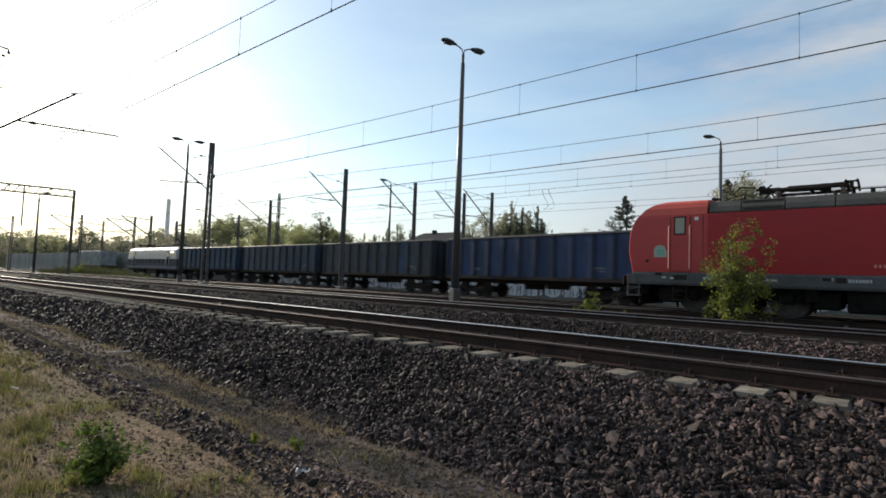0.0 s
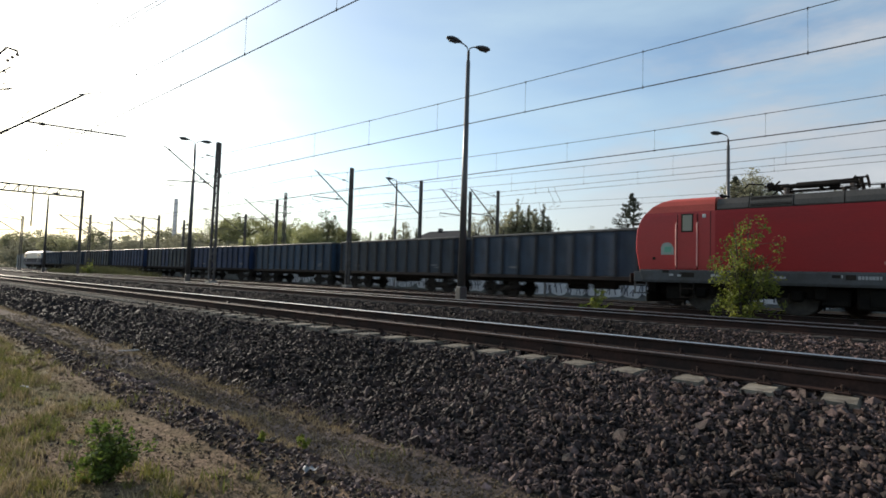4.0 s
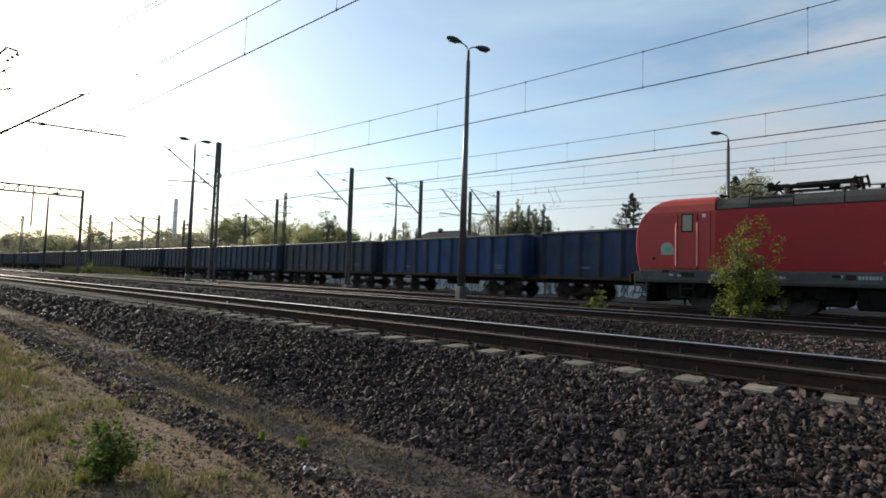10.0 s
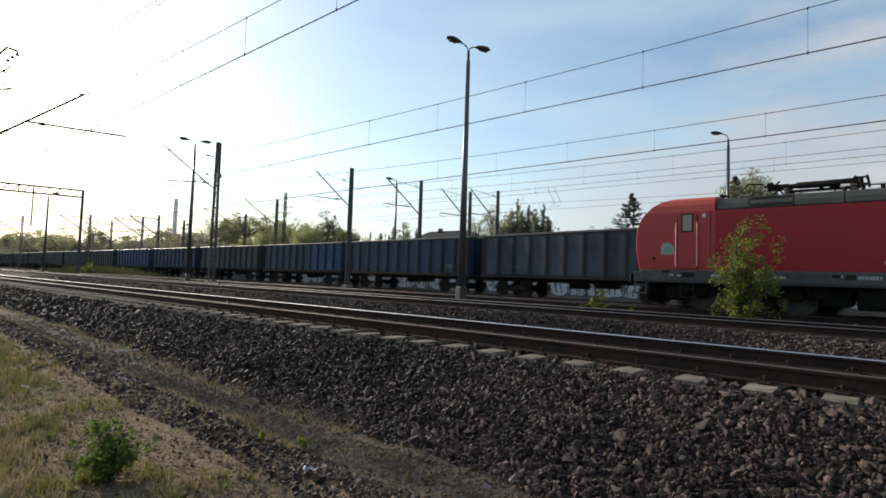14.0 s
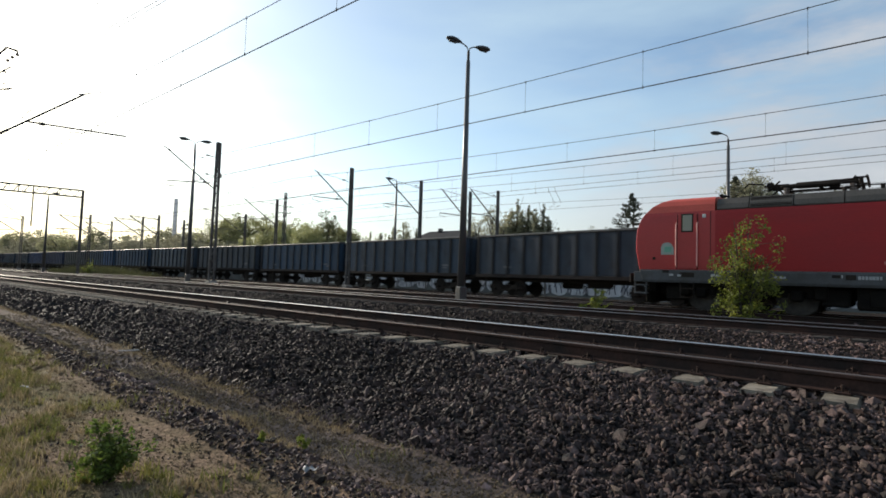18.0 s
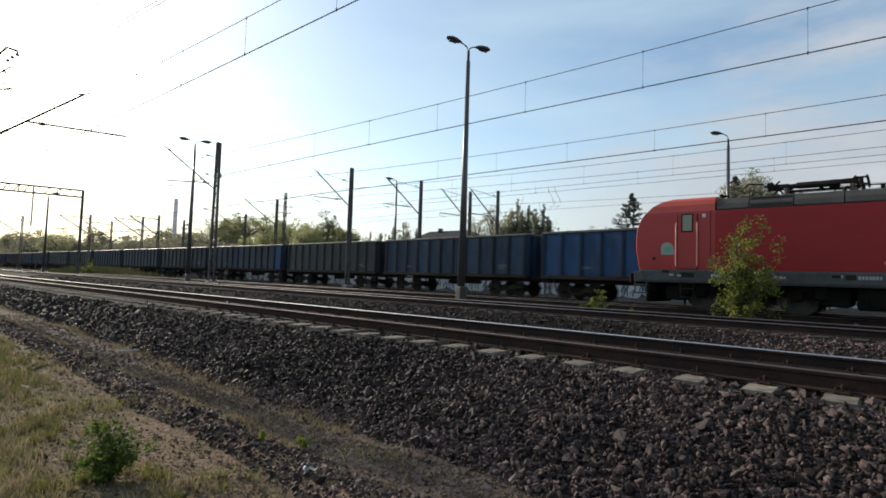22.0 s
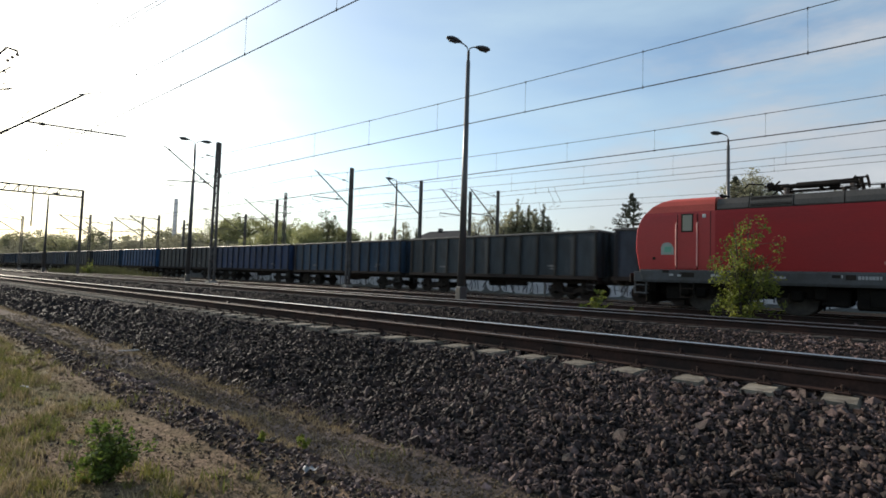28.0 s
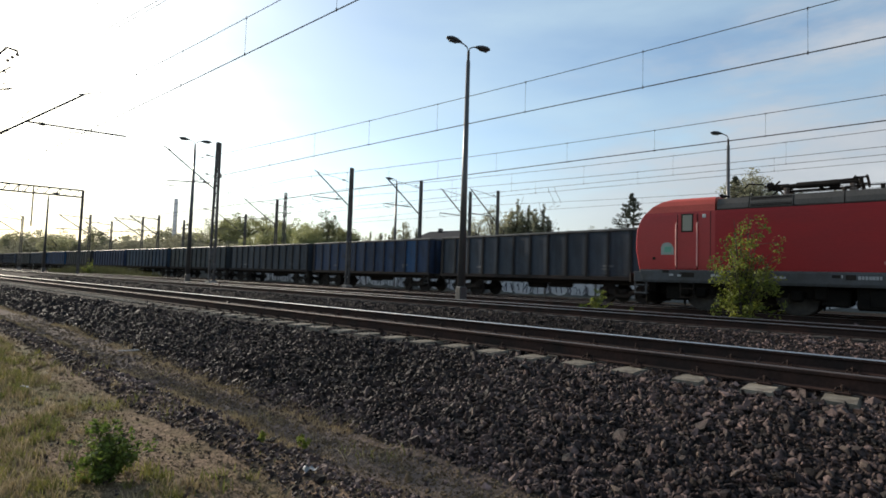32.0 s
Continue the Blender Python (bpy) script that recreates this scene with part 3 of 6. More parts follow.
def wagon(length, paint):
    """An open goods wagon, its x along the way it goes, origin on the rail top below its middle."""
    g = {}
    w = thing("goods_wagon", Matrix(), "wagon", "wagon")
    L = length - 1.24          # the box between the ends
    hx, hy, z0, z1 = L / 2, 1.40, 1.20, 3.47
    t = 0.05
    mb = MB()
    for s in (-1, 1):
        mb.box(0, s * (hy - t / 2), (z0 + z1) / 2, L, t, z1 - z0, 0.01)
        mb.box(s * (hx - t / 2), 0, (z0 + z1) / 2, t, 2 * hy - 2 * t, z1 - z0, 0.01)
    mb.box(0, 0, z0 + 0.03, L - 2 * t, 2 * hy - 2 * t, 0.06)
    g["box"] = part("box", mb, M[paint], w)
    for s in (-1, 1):
        part("top_rim", MB().box(0, s * hy, z1 + 0.03, L + 0.1, 0.15, 0.12, 0.025), M["rim"], w, "worn pale steel rim")
        part("end_rim", MB().box(s * hx, 0, z1 + 0.03, 0.15, 2 * hy - 0.16, 0.12, 0.025), M["rim"], w)
        part("bottom_sill", MB().box(0, s * (hy + 0.02), z0 - 0.05, L + 0.1, 0.14, 0.20, 0.02), M["grime"], w, "grimy lower sill")
        part("underframe_beam", MB().box(0, s * 0.62, 0.98, length - 1.3, 0.16, 0.28, 0.02), M["dark"], w)
        part("headstock", MB().box(s * (length / 2 - 0.66), 0, 1.02, 0.12, 2.6, 0.34, 0.02), M["dark"], w)
    count = 12 if length < 15 else 13
    ribm = MB()
    ribm.add([(x, o, z) for z in (z0 + 0.05, z1 - 0.03) for x, o in ((-0.085, 0), (-0.062, 0.105), (0.062, 0.105), (0.085, 0))],
             [(0, 1, 5, 4), (1, 2, 6, 5), (2, 3, 7, 6), (3, 0, 4, 7), (0, 3, 2, 1), (4, 5, 6, 7)])
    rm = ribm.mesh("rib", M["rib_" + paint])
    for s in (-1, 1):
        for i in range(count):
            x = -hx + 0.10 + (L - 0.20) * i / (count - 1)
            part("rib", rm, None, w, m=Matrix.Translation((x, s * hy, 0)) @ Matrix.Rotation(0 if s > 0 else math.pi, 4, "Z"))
    dent = random.Random(int(length * 10))
    # panels between the ribs, each dented and painted by itself
    for s in (-1, 1):
        for i in range(count - 1):
            x0 = -hx + 0.10 + (L - 0.20) * i / (count - 1) + 0.085
            x1 = -hx + 0.10 + (L - 0.20) * (i + 1) / (count - 1) - 0.085
            key = ("panel", round(x1 - x0, 3))
            if key not in g:
                pm = MB().box(0, 0, (z0 + z1) / 2, x1 - x0, 0.012, z1 - z0 - 0.12, 0.004)
                pm.box(0, 0.010, z0 + 0.16, x1 - x0 - 0.04, 0.02, 0.05, 0.006)
                g[key] = pm.mesh("panel", M[paint])
            part("panel", g[key], None, w, m=Matrix.Translation(((x0 + x1) / 2, s * (hy + 0.012), 0)) @ Matrix.Rotation((0 if s > 0 else math.pi) + radians(dent.uniform(-0.5, 0.5)), 4, "Z") @ Matrix.Rotation(radians(dent.uniform(-0.15, 0.15)), 4, "X"))
    for s in (-1, 1):
        for y in (-0.95, -0.35, 0.35, 0.95):
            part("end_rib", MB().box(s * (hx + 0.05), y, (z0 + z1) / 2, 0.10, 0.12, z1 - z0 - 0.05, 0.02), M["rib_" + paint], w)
        for y in (-0.875, 0.875):
            bf = MB().tube([(s * (length / 2 - 0.62), y, 1.05), (s * (length / 2 - 0.16), y, 1.05)], 0.10, 10)
            bf.tube([(s * (length / 2 - 0.10), y, 1.05), (s * (length / 2 - 0.02), y, 1.05)], 0.24, 14)
            part("buffer", bf, M["dark"], w)
        for y in (-1.3, 1.3):
            st = MB().tube([(s * (hx - 0.25), y, 1.1), (s * (hx - 0.25), y, 0.55), (s * (hx - 0.62), y, 0.55), (s * (hx - 0.62), y, 1.1)], 0.024, 5)
            st.tube([(s * (hx - 0.25), y, 0.82), (s * (hx - 0.62), y, 0.82)], 0.022, 5)
            part("step", st, M["step_grey"], w, "grey step frame")
    cn = MB().tube([(-0.5 - length / 2 + 0.45, 0, 0.98), (0.5 - length / 2 - 0.45, 0, 0.98)], 0.06, 8)
    part("coupling", cn, M["dark"], w)
    part("brake_gear", MB().box(-1.2, 0.2, 0.8, 1.5, 0.4, 0.36, 0.1), M["dark"], w)
    part("air_tank", MB().tube([(0.3, -0.5, 0.75), (1.5, -0.5, 0.75)], 0.2, 12), M["dark"], w)
    for x in (-length / 2 + 2.52, length / 2 - 2.52):
        bogie(w, x, freight_wheels)
    return w


wheel_store = thing("goods_wagon", Matrix(), "wagon", "wagon")
freight_wheels = wheels_turning((-0.9, 0.9), 0.46)

# ---------------------------------------------------------------- the goods train
ENDS = [50.4, 36.45, 22.5, 8.4, -5.95, -20.25, -34.35, -48.55, -62.75, -79.0, -94.65, -109.0, -123.0, -137.2, -151.5, -165.7, -179.7, -193.7, -207.6, -221.6, -235.6, -249.7, -263.8, -277.7,
        -291.7, -307.4, -321.4, -335.3, -349.4, -365.2, -380.8, -396.4, -412.0, -427.3, -442.9, -458.6, -474.3]
COATS = ("steel slate grey deep grey deep steel grey slate slate slate slate steel slate blue deep moss steel steel slate2 "
         "grey steel slate2 grey slate moss steel mid brown deep steel moss grey dusk grey grey").split()
WORDS = {"slate": "dark slate-grey", "slate2": "dusty blue-grey", "grey": "grimy grey", "moss": "dirty olive-grey", "brown": "grimy brown-grey", "blue": "bright blue", "deep": "deep blue",
         "mid": "faded blue", "steel": "steel-blue", "dusk": "dusty dark blue"}
models = {}
stencil_meshes = {}
for sx, sz in ((0.55, 0.10), (0.40, 0.07), (0.5, 0.12)):
    stencil_meshes[sx] = MB().box(0, 0, 0, sx, 0.008, sz, 0.002).mesh("stencil", M["stencil"])
recoat = {}
consist = []


def coated(me, paint):
    """The same mesh in another coat."""
    first = me.materials[0].name
    if not first.startswith(("wagon_paint", "wagon_rib")):
        return me
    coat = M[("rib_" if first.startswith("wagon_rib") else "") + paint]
    if me.materials[0] == coat:
        return me
    key = (me.name, paint)
    if key not in recoat:
        recoat[key] = me.copy()
        recoat[key].materials[0] = coat
    return recoat[key]


for a, b, paint in zip(ENDS, ENDS[1:], COATS):
    long = a - b > 14.8
    if long not in models:
        models[long] = wagon(15.70 if long else 14.04, "slate")
        w = models[long]
    else:
        w = copy_thing(models[long], Matrix())
    w.name = "goods_wagon"
    for p in w.children_recursive:
        if p.type == "MESH":
            p.data = coated(p.data, paint)
    tagged(w, WORDS[paint] + (" long" if long else "") + " open steel goods wagon with ribbed sides", "wagon", "open wagons of the goods train")
    consist.append((w, (a + b) / 2))
# odd panels, repainted
for k, idx, paint in ((4, 16, "deep"), (4, 17, "deep"), (12, 14, "steel"), (24, 12, "mid"), (24, 19, "deep"), (24, 18, "steel"), (24, 23, "slate2"), (33, 13, "mid"), (2, 13, "steel"), (17, 11, "mid"), (17, 12, "mid"), (17, 13, "mid"), (17, 14, "mid"), (30, 16, "slate")):
    ps = [p for p in consist[k][0].children if p.name.startswith("panel")]
    ps[idx % len(ps)].data = coated(ps[idx % len(ps)].data, paint)
# white-framed lever boxes below some of the wagons
for k, x in ((14, 3.6), (18, 3.5), (24, 3.6), (26, 3.6), (22, 3.6)):
    mb = MB()
    for q in ((0, 1.42, 0.60, 0.52, 0.03, 0.05), (0, 1.42, 0.98, 0.52, 0.03, 0.05), (-0.24, 1.42, 0.79, 0.05, 0.03, 0.34), (0.24, 1.42, 0.79, 0.05, 0.03, 0.34)):
        mb.box(*q, 0.008)
    part("lever_frame", mb, M["panelwhite"], consist[k][0], "white-painted brake lever frame", Matrix.Translation((x, 0, 0)))
for w, _ in consist:
    for x, z, sx, sz in ((-4.6, 1.75, 0.55, 0.10), (-4.6, 1.60, 0.40, 0.07), (3.9, 1.66, 0.5, 0.12)):
        part("stencil", stencil_meshes[sx], None, w, "faded white stencil bar", Matrix.Translation((x + random.uniform(-0.2, 0.2), 1.5225 - 0.1, z)))


# ---------------------------------------------------------------- locomotives
def shell(levels, nose, half, mid, taper=0.28):
    """A body lofted over levels (z, half width); nose(z) says how far the ends stick out beyond half."""
    mb = MB()
    loops = []
    ys = [1, 0.92, 0.7, 0.35, 0, -0.35, -0.7, -0.92, -1]
    xs = [half * q for q in mid]
    for z, w in levels:
        e = half + nose(z)
        pts = [(e - taper * abs(y) ** 3, y * w, z) for y in ys]
        pts += [(x, -w, z) for x in xs]
        pts += [(-e + taper * abs(y) ** 3, -y * w, z) for y in ys]
        pts += [(-x, w, z) for x in xs]
        loops.append(pts)
    k = len(loops[0])
    for i, lp in enumerate(loops):
        mb.v += lp
    for i in range(len(loops) - 1):
        for j in range(k):
            a, b = i * k + j, i * k + (j + 1) % k
            mb.f.append((a, a + k, b + k, b))
    mb.f.append(tuple(range(k)))
    mb.f.append(tuple((len(loops) - 1) * k + j for j in range(k))[::-1])
    return mb


def interp(pts):
    def f(z):
        for (a, va), (b, vb) in zip(pts, pts[1:]):
            if z <= b:
                return va + (vb - va) * max(0, (z - a)) / (b - a)
        return pts[-1][1]
    return f


def loco_bogie(parent_thing, x, wb, r, wheels=None):
    mb = MB()
    for s in (-1.08, 1.08):
        mb.box(0, s, r + 0.22, wb + 1.5, 0.14, 0.24, 0.04)
        mb.box(0, s, r + 0.02, 0.9, 0.16, 0.36, 0.05)
        for a in (-wb / 2, wb / 2):
            mb.box(a, s, r, 0.34, 0.26, 0.34, 0.05)
            for o in (-0.34, 0.34):
                mb.tube([(a + o, s, r - 0.06), (a + o, s, r + 0.26)], 0.10, 10)
            mb.tube([(a, s + (0.14 if s > 0 else -0.14), r), (a, s + (0.17 if s > 0 else -0.17), r)], 0.13, 12)
        mb.tube([(-wb / 2, s * 1.09, r + 0.30), (-0.3, s * 1.12, r + 0.48)], 0.06, 8)
        for a in (-1, 1):
            mb.tube([(a * (wb / 2 + 0.62), s * 0.75, r + 0.15), (a * (wb / 2 + 0.66), s * 0.72, 0.22)], 0.025, 6)
    mb.box(0, 0, r + 0.1, wb * 0.6, 1.9, 0.3, 0.05)
    b = part("bogie", mb, M["pitch"], parent_thing, "grimy dark bogie frame", Matrix.Translation((x, 0, 0)))
    if wheels is None:
        me = wheelset_mesh(r)
        me.materials[0] = M["wheel_bright"]
        for a in (-wb / 2, wb / 2):
            part("wheelset", me, None, b, m=Matrix.Translation((a, 0, r)))
    else:
        for w in wheels:
            c = w.copy()
            scene.collection.objects.link(c)
            c.parent = b
    return b


def pantograph(lo, x, z, raised=False, flip=1):
    """A single-arm pantograph: base frame on insulators, lower arm, upper arm, head."""
    base = MB()
    for s in (-0.55, 0.55):
        base.box(x, s, z + 0.13, 2.0, 0.09, 0.09, 0.02)
    for a in (-0.95, 0.0, 0.95):
        base.box(x + a, 0, z + 0.13, 0.09, 1.1, 0.09, 0.02)
    pg = part("pantograph", base, M["dark"], lo, "folded black pantograph")
    for s in (-0.55, 0.55):
        for a in (-0.85, 0.85):
            ins = MB()
            for q in range(4):
                ins.tube([(x + a, s, z - 0.12 + q * 0.055), (x + a, s, z - 0.09 + q * 0.055)], 0.085, 10)
            ins.tube([(x + a, s, z - 0.14), (x + a, s, z + 0.09)], 0.05, 8)
            part("insulator", ins, M["insul"], pg)
    h = 1.4 if raised else 0.02
    k, e = x - flip * (1.15 if raised else 1.45), x + flip * (0.1 if raised else 1.05)
    part("lower_arm", MB().tube([(x + flip * 0.35, 0, z + 0.2), (k, 0, z + 0.20 + h / 2)], 0.075, 8).box(x + flip * 0.35, 0, z + 0.2, 0.3, 0.5, 0.2, 0.04), M["dark"], pg)
    part("thrust_rod", MB().tube([(x + flip * 0.1, 0.2, z + 0.2), (k + flip * 0.15, 0.12, z + 0.12 + h / 2)], 0.03, 6), M["dark"], pg)
    for s in (-0.3, 0.3):
        part("upper_arm", MB().tube([(k, s * 0.4, z + 0.20 + h / 2), (e, s, z + 0.24 + h)], 0.04, 6), M["dark"], pg)
    for a in (-0.14, 0.14):
        part("contact_strip", MB().tube([(e + a, -0.95, z + 0.16 + h), (e + a, -0.7, z + 0.24 + h), (e + a, 0.7, z + 0.24 + h), (e + a, 0.95, z + 0.16 + h)], 0.035, 6), M["dark"], pg)
    if not raised:
        kn = MB()
        for s in (-0.42, 0.42):
            kn.box(k + flip * 0.30, s, z + 0.20, 0.70, 0.06, 0.07, 0.01)
            kn.tube([(k + flip * 0.05, s, z + 0.02), (k + flip * 0.40, s, z + 0.34)], 0.03, 6)
            kn.tube([(k + flip * 0.40, s, z + 0.02), (k + flip * 0.15, s, z + 0.32)], 0.03, 6)
        kn.tube([(k + flip * 0.1, -0.5, z + 0.24), (k + flip * 0.1, 0.5, z + 0.24)], 0.07, 8)
        kn.tube([(k - flip * 0.05, 0.45, z + 0.26), (k - flip * 0.5, 0.45, z + 0.32), (k - flip * 0.62, 0.45, z + 0.20)], 0.028, 6)
        part("knuckle_joint", kn, M["dark"], pg, "black knuckle joint of the folded arms")
        hf = MB()
        for s in (-0.62, 0.62):
            hf.tube([(e - 0.16, s, z + 0.22 + h), (e + 0.16, s, z + 0.22 + h)], 0.03, 6)
            hf.box(e, s, z + 0.12 + h, 0.10, 0.08, 0.22, 0.02)
        hf.tube([(e, -0.62, z + 0.16 + h), (e, 0.62, z + 0.16 + h)], 0.035, 6)
        part("head_frame", hf, M["dark"], pg)
    part("spring_box", MB().box(x - flip * 0.2, 0, z + 0.22, 0.9, 0.42, 0.16, 0.04), M["dark"], pg)
    return pg


def red_locomotive():
    lo = thing("red_locomotive", at(-1.66, 20.6, -0.06), "modern red electric locomotive with grey sill, standing still", "locomotive")
    nose = interp([(0.9, 0.20), (1.3, 0.30), (2.1, 0.44), (2.75, 0.42), (3.16, 0.28), (3.42, 0.08), (3.64, -0.18), (3.79, -0.53), (3.90, -1.2)])
    half = 8.72
    lv = [(1.36, 1.49), (1.7, 1.5), (2.1, 1.5), (2.5, 1.5), (2.8, 1.495), (3.1, 1.485), (3.25, 1.475), (3.35, 1.46)]
    body = part("body", shell(lv, nose, half, (0.72, 0.4, 0, -0.4, -0.72)), M["red"], lo, "red side panels, darker between the cabs")
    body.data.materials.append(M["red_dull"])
    # the faces between the cabs take the darker red
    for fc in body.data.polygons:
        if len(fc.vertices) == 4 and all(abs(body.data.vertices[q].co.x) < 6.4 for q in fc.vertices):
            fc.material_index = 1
    part("sill", shell([(0.92, 1.47), (1.0, 1.5), (1.30, 1.505), (1.355, 1.49)], nose, half, (0.72, 0.4, 0, -0.4, -0.72)), M["sill"], lo, "grey lower band")
    for s in (1, -1):
        # red cab roof cap: the upper shell cut to the cab
        mb = MB()
        rows = [(3.35, 1.462), (3.58, 1.45), (3.74, 1.40), (3.83, 1.28), (3.89, 0.8), (3.92, 0)]
        ys = [1, 0.85, 0.5, 0, -0.5, -0.85, -1]
        grid = []
        for z, w in rows:
            e = half + nose(z)
            grid.append([(s * 6.30, w, z)] + [(s * (e - 0.28 * abs(y) ** 3), y * w, z) for y in ys] + [(s * 6.30, -w, z)])
        mb.v = [p for g in grid for p in g]
        k = len(grid[0])
        for i in range(len(grid) - 1):
            for j in range(k - 1):
                a = i * k + j
                mb.f.append((a, a + 1, a + k + 1, a + k) if s < 0 else (a, a + k, a + k + 1, a + 1))
        bk = [i * k for i in range(len(grid))] + [i * k + k - 1 for i in range(len(grid) - 1, -1, -1)]
        mb.f.append(tuple(bk))
        part("cab_roof", mb, M["red_top"], lo, "paler red cab roof")
        ws = MB()
        q = [(s * (half + nose(2.45) - 0.10), 1.1, 2.45), (s * (half + nose(2.45) + 0.015), 0.0, 2.45), (s * (half + nose(2.45) - 0.10), -1.1, 2.45),
             (s * (half + nose(3.25) - 0.10), -1.0, 3.25), (s * (half + nose(3.25) + 0.02), 0.0, 3.25), (s * (half + nose(3.25) - 0.10), 1.0, 3.25)]
        inn = [(x - s * 0.05, y, z - 0.01) for x, y, z in q]
        ws.add(q + inn, [(0, 1, 4, 5), (1, 2, 3, 4), (6, 11, 10, 7), (7, 10, 9, 8), (0, 6, 7, 1), (1, 7, 8, 2), (2, 8, 9, 3), (3, 9, 10, 4), (4, 10, 11, 5), (5, 11, 6, 0)])
        part("windscreen", ws, M["glass"], lo, "dark tinted windscreen")
        for y in (-1, 1):
            hl = MB().tube([(s * (half + 0.03), y * 1.05, 1.72), (s * (half + 0.10), y * 1.05, 1.72)], 0.13, 12)
            part("headlight", hl, M["lens"], lo, "round clear headlight")
            bf = MB().tube([(s * (half + 0.02), y * 0.875, 1.05), (s * (half + 0.42), y * 0.875, 1.05)], 0.13, 12)
            bf.box(s * (half + 0.50), y * 0.875, 1.05, 0.07, 0.58, 0.36, 0.05)
            part("buffer", bf, M["dark"], lo)
            # boarding step box below the corner
            sb = MB()
            for bx in ((0, 0, 1.10, 0.46, 0.05, 0.36), (-0.20, 0, 0.78, 0.05, 0.05, 0.60), (0.20, 0, 0.78, 0.05, 0.05, 0.60), (0, -0.10, 0.52, 0.46, 0.26, 0.05), (0, -0.10, 0.80, 0.46, 0.26, 0.05)):
                sb.box(bx[0], bx[1] * y, bx[2], bx[3], bx[4], bx[5], 0.01)
            part("shunting_step", sb, M["sill"], lo, m=Matrix.Translation((s * (half + 0.02), y * 1.44, 0)))
        sp = MB()
        sp.box(s * (half - 0.15), 0, 0.42, 0.10, 2.5, 0.42, 0.04)
        sp.box(s * (half - 0.2), 0, 0.8, 0.3, 1.8, 0.5, 0.04)
        part("rail_guard", sp, M["pitch"], lo)
        loco_bogie(lo, s * 5.42, 2.72, 0.60)
    # doors, handrails, windows on both sides
    for y in (1, -1):
        for s in (1, -1):
            x = s * 7.15
            dr = MB().box(x, y * 1.496, 2.32, 0.62, 0.03, 1.88, 0.012)
            d = part("door", dr, M["red"], lo, "red cab door")
            for ex, ez, sx, sz in ((x - 0.325, 2.32, 0.02, 1.94), (x + 0.325, 2.32, 0.02, 1.94), (x, 3.275, 0.67, 0.02), (x, 1.42, 0.67, 0.03)):
                part("door_seal", MB().box(ex, y * 1.50, ez, sx * 0.7, 0.022, sz * (0.7 if sz < 0.1 else 1), 0.004), M["seal"], d)
            part("window", MB().box(x, y * 1.512, 2.96, 0.30, 0.012, 0.54, 0.005), M["glass_pale"], d, "pale reflecting door window")
            part("window_frame", MB().box(x, y * 1.507, 2.96, 0.40, 0.012, 0.64, 0.005), M["dark"], d)
            for hx in (x - 0.33, x + 0.35):
                hr = MB().tube([(hx, y * 1.49, 1.46), (hx, y * 1.57, 1.50), (hx, y * 1.57, 2.92), (hx, y * 1.49, 2.97)], 0.022, 8)
                part("handrail", hr, M["rail_red"], lo, "red-painted handrail")
            ld = MB()
            for z in (0.42, 0.72):
                ld.box(x, y * 1.45, z, 0.42, 0.2, 0.03, 0.006)
            for ex in (x - 0.21, x + 0.21):
                ld.box(ex, y * 1.47, 0.70, 0.03, 0.03, 0.62, 0.006)
            part("ladder", ld, M["dark"], lo)
            part("cab_seam", MB().box(s * 6.42, y * 1.497, 2.35, 0.018, 0.02, 1.95, 0.003), M["seal"], lo)
            part("step_recess", MB().box(x, y * 1.506, 1.19, 0.46, 0.012, 0.16, 0.004), M["dark"], lo)
            # rounded pale emblem panel
            em = MB()
            prof = [(-0.26, -0.23), (0.26, -0.23), (0.26, 0.05), (0.20, 0.17), (0.10, 0.23), (-0.06, 0.23), (-0.17, 0.17), (-0.26, 0.02)]
            em.add([(a * s, 0, b) for a, b in prof] + [(a * s, -0.01, b) for a, b in prof], [tuple(range(8)), tuple(range(15, 7, -1))] + [(i, (i + 1) % 8, (i + 1) % 8 + 8, i + 8) for i in range(8)])
            part("emblem_panel", em, M["emblem"], lo, "pale green-white emblem panel", Matrix.Translation((s * 7.80, y * 1.511, 2.09)) @ Matrix.Diagonal((0.82, 1, 0.92, 1)))
            part("emblem_band", MB().box(0, 0, 0, 0.24, 0.012, 0.20, 0.03), M["emblem_green"], lo, m=Matrix.Translation((s * 7.78, y * 1.516, 2.06)))
            part("marker_lamp", MB().box(s * 6.62, y * 1.50, 3.18, 0.12, 0.03, 0.12, 0.02), M["lens"], lo)
        # sill details: vents, plates, unreadable writing as bars
        for sx in (1, -1):
            for x, w, h, z, m in ((3.06, 0.20, 0.09, 1.22, "dark"), (2.92, 0.03, 0.09, 1.22, "white"), (2.72, 0.24, 0.15, 1.20, "dark"), (7.66, 0.14, 0.07, 1.18, "white"), (7.4, 0.12, 0.07, 1.16, "white"),
                                  (6.25, 0.30, 0.08, 1.18, "white"), (7.85, 0.22, 0.10, 1.30, "dark"), (4.45, 0.30, 0.07, 1.16, "white"), (8.25, 0.10, 0.09, 1.75, "dark")):
                part("plate", MB().box(sx * x, y * 1.512, z, w, 0.016, h, 0.004), M[m], lo)
            for i, wd in enumerate((0.07, 0.05, 0.06, 0.06, 0.07, 0.06, 0.05)):
                part("lettering_bar", MB().box(sx * (2.52 - i * 0.078), y * 1.513, 1.19, wd, 0.012, 0.10, 0.003), M["white"], lo, "unreadable pale lettering bar")
            for i in range(4):
                part("lettering_bar", MB().box(sx * (1.95 - i * 0.10), y * 1.505, 1.62, 0.06, 0.010, 0.09, 0.003), M["plate_pale"], lo, "unreadable pale lettering bar")
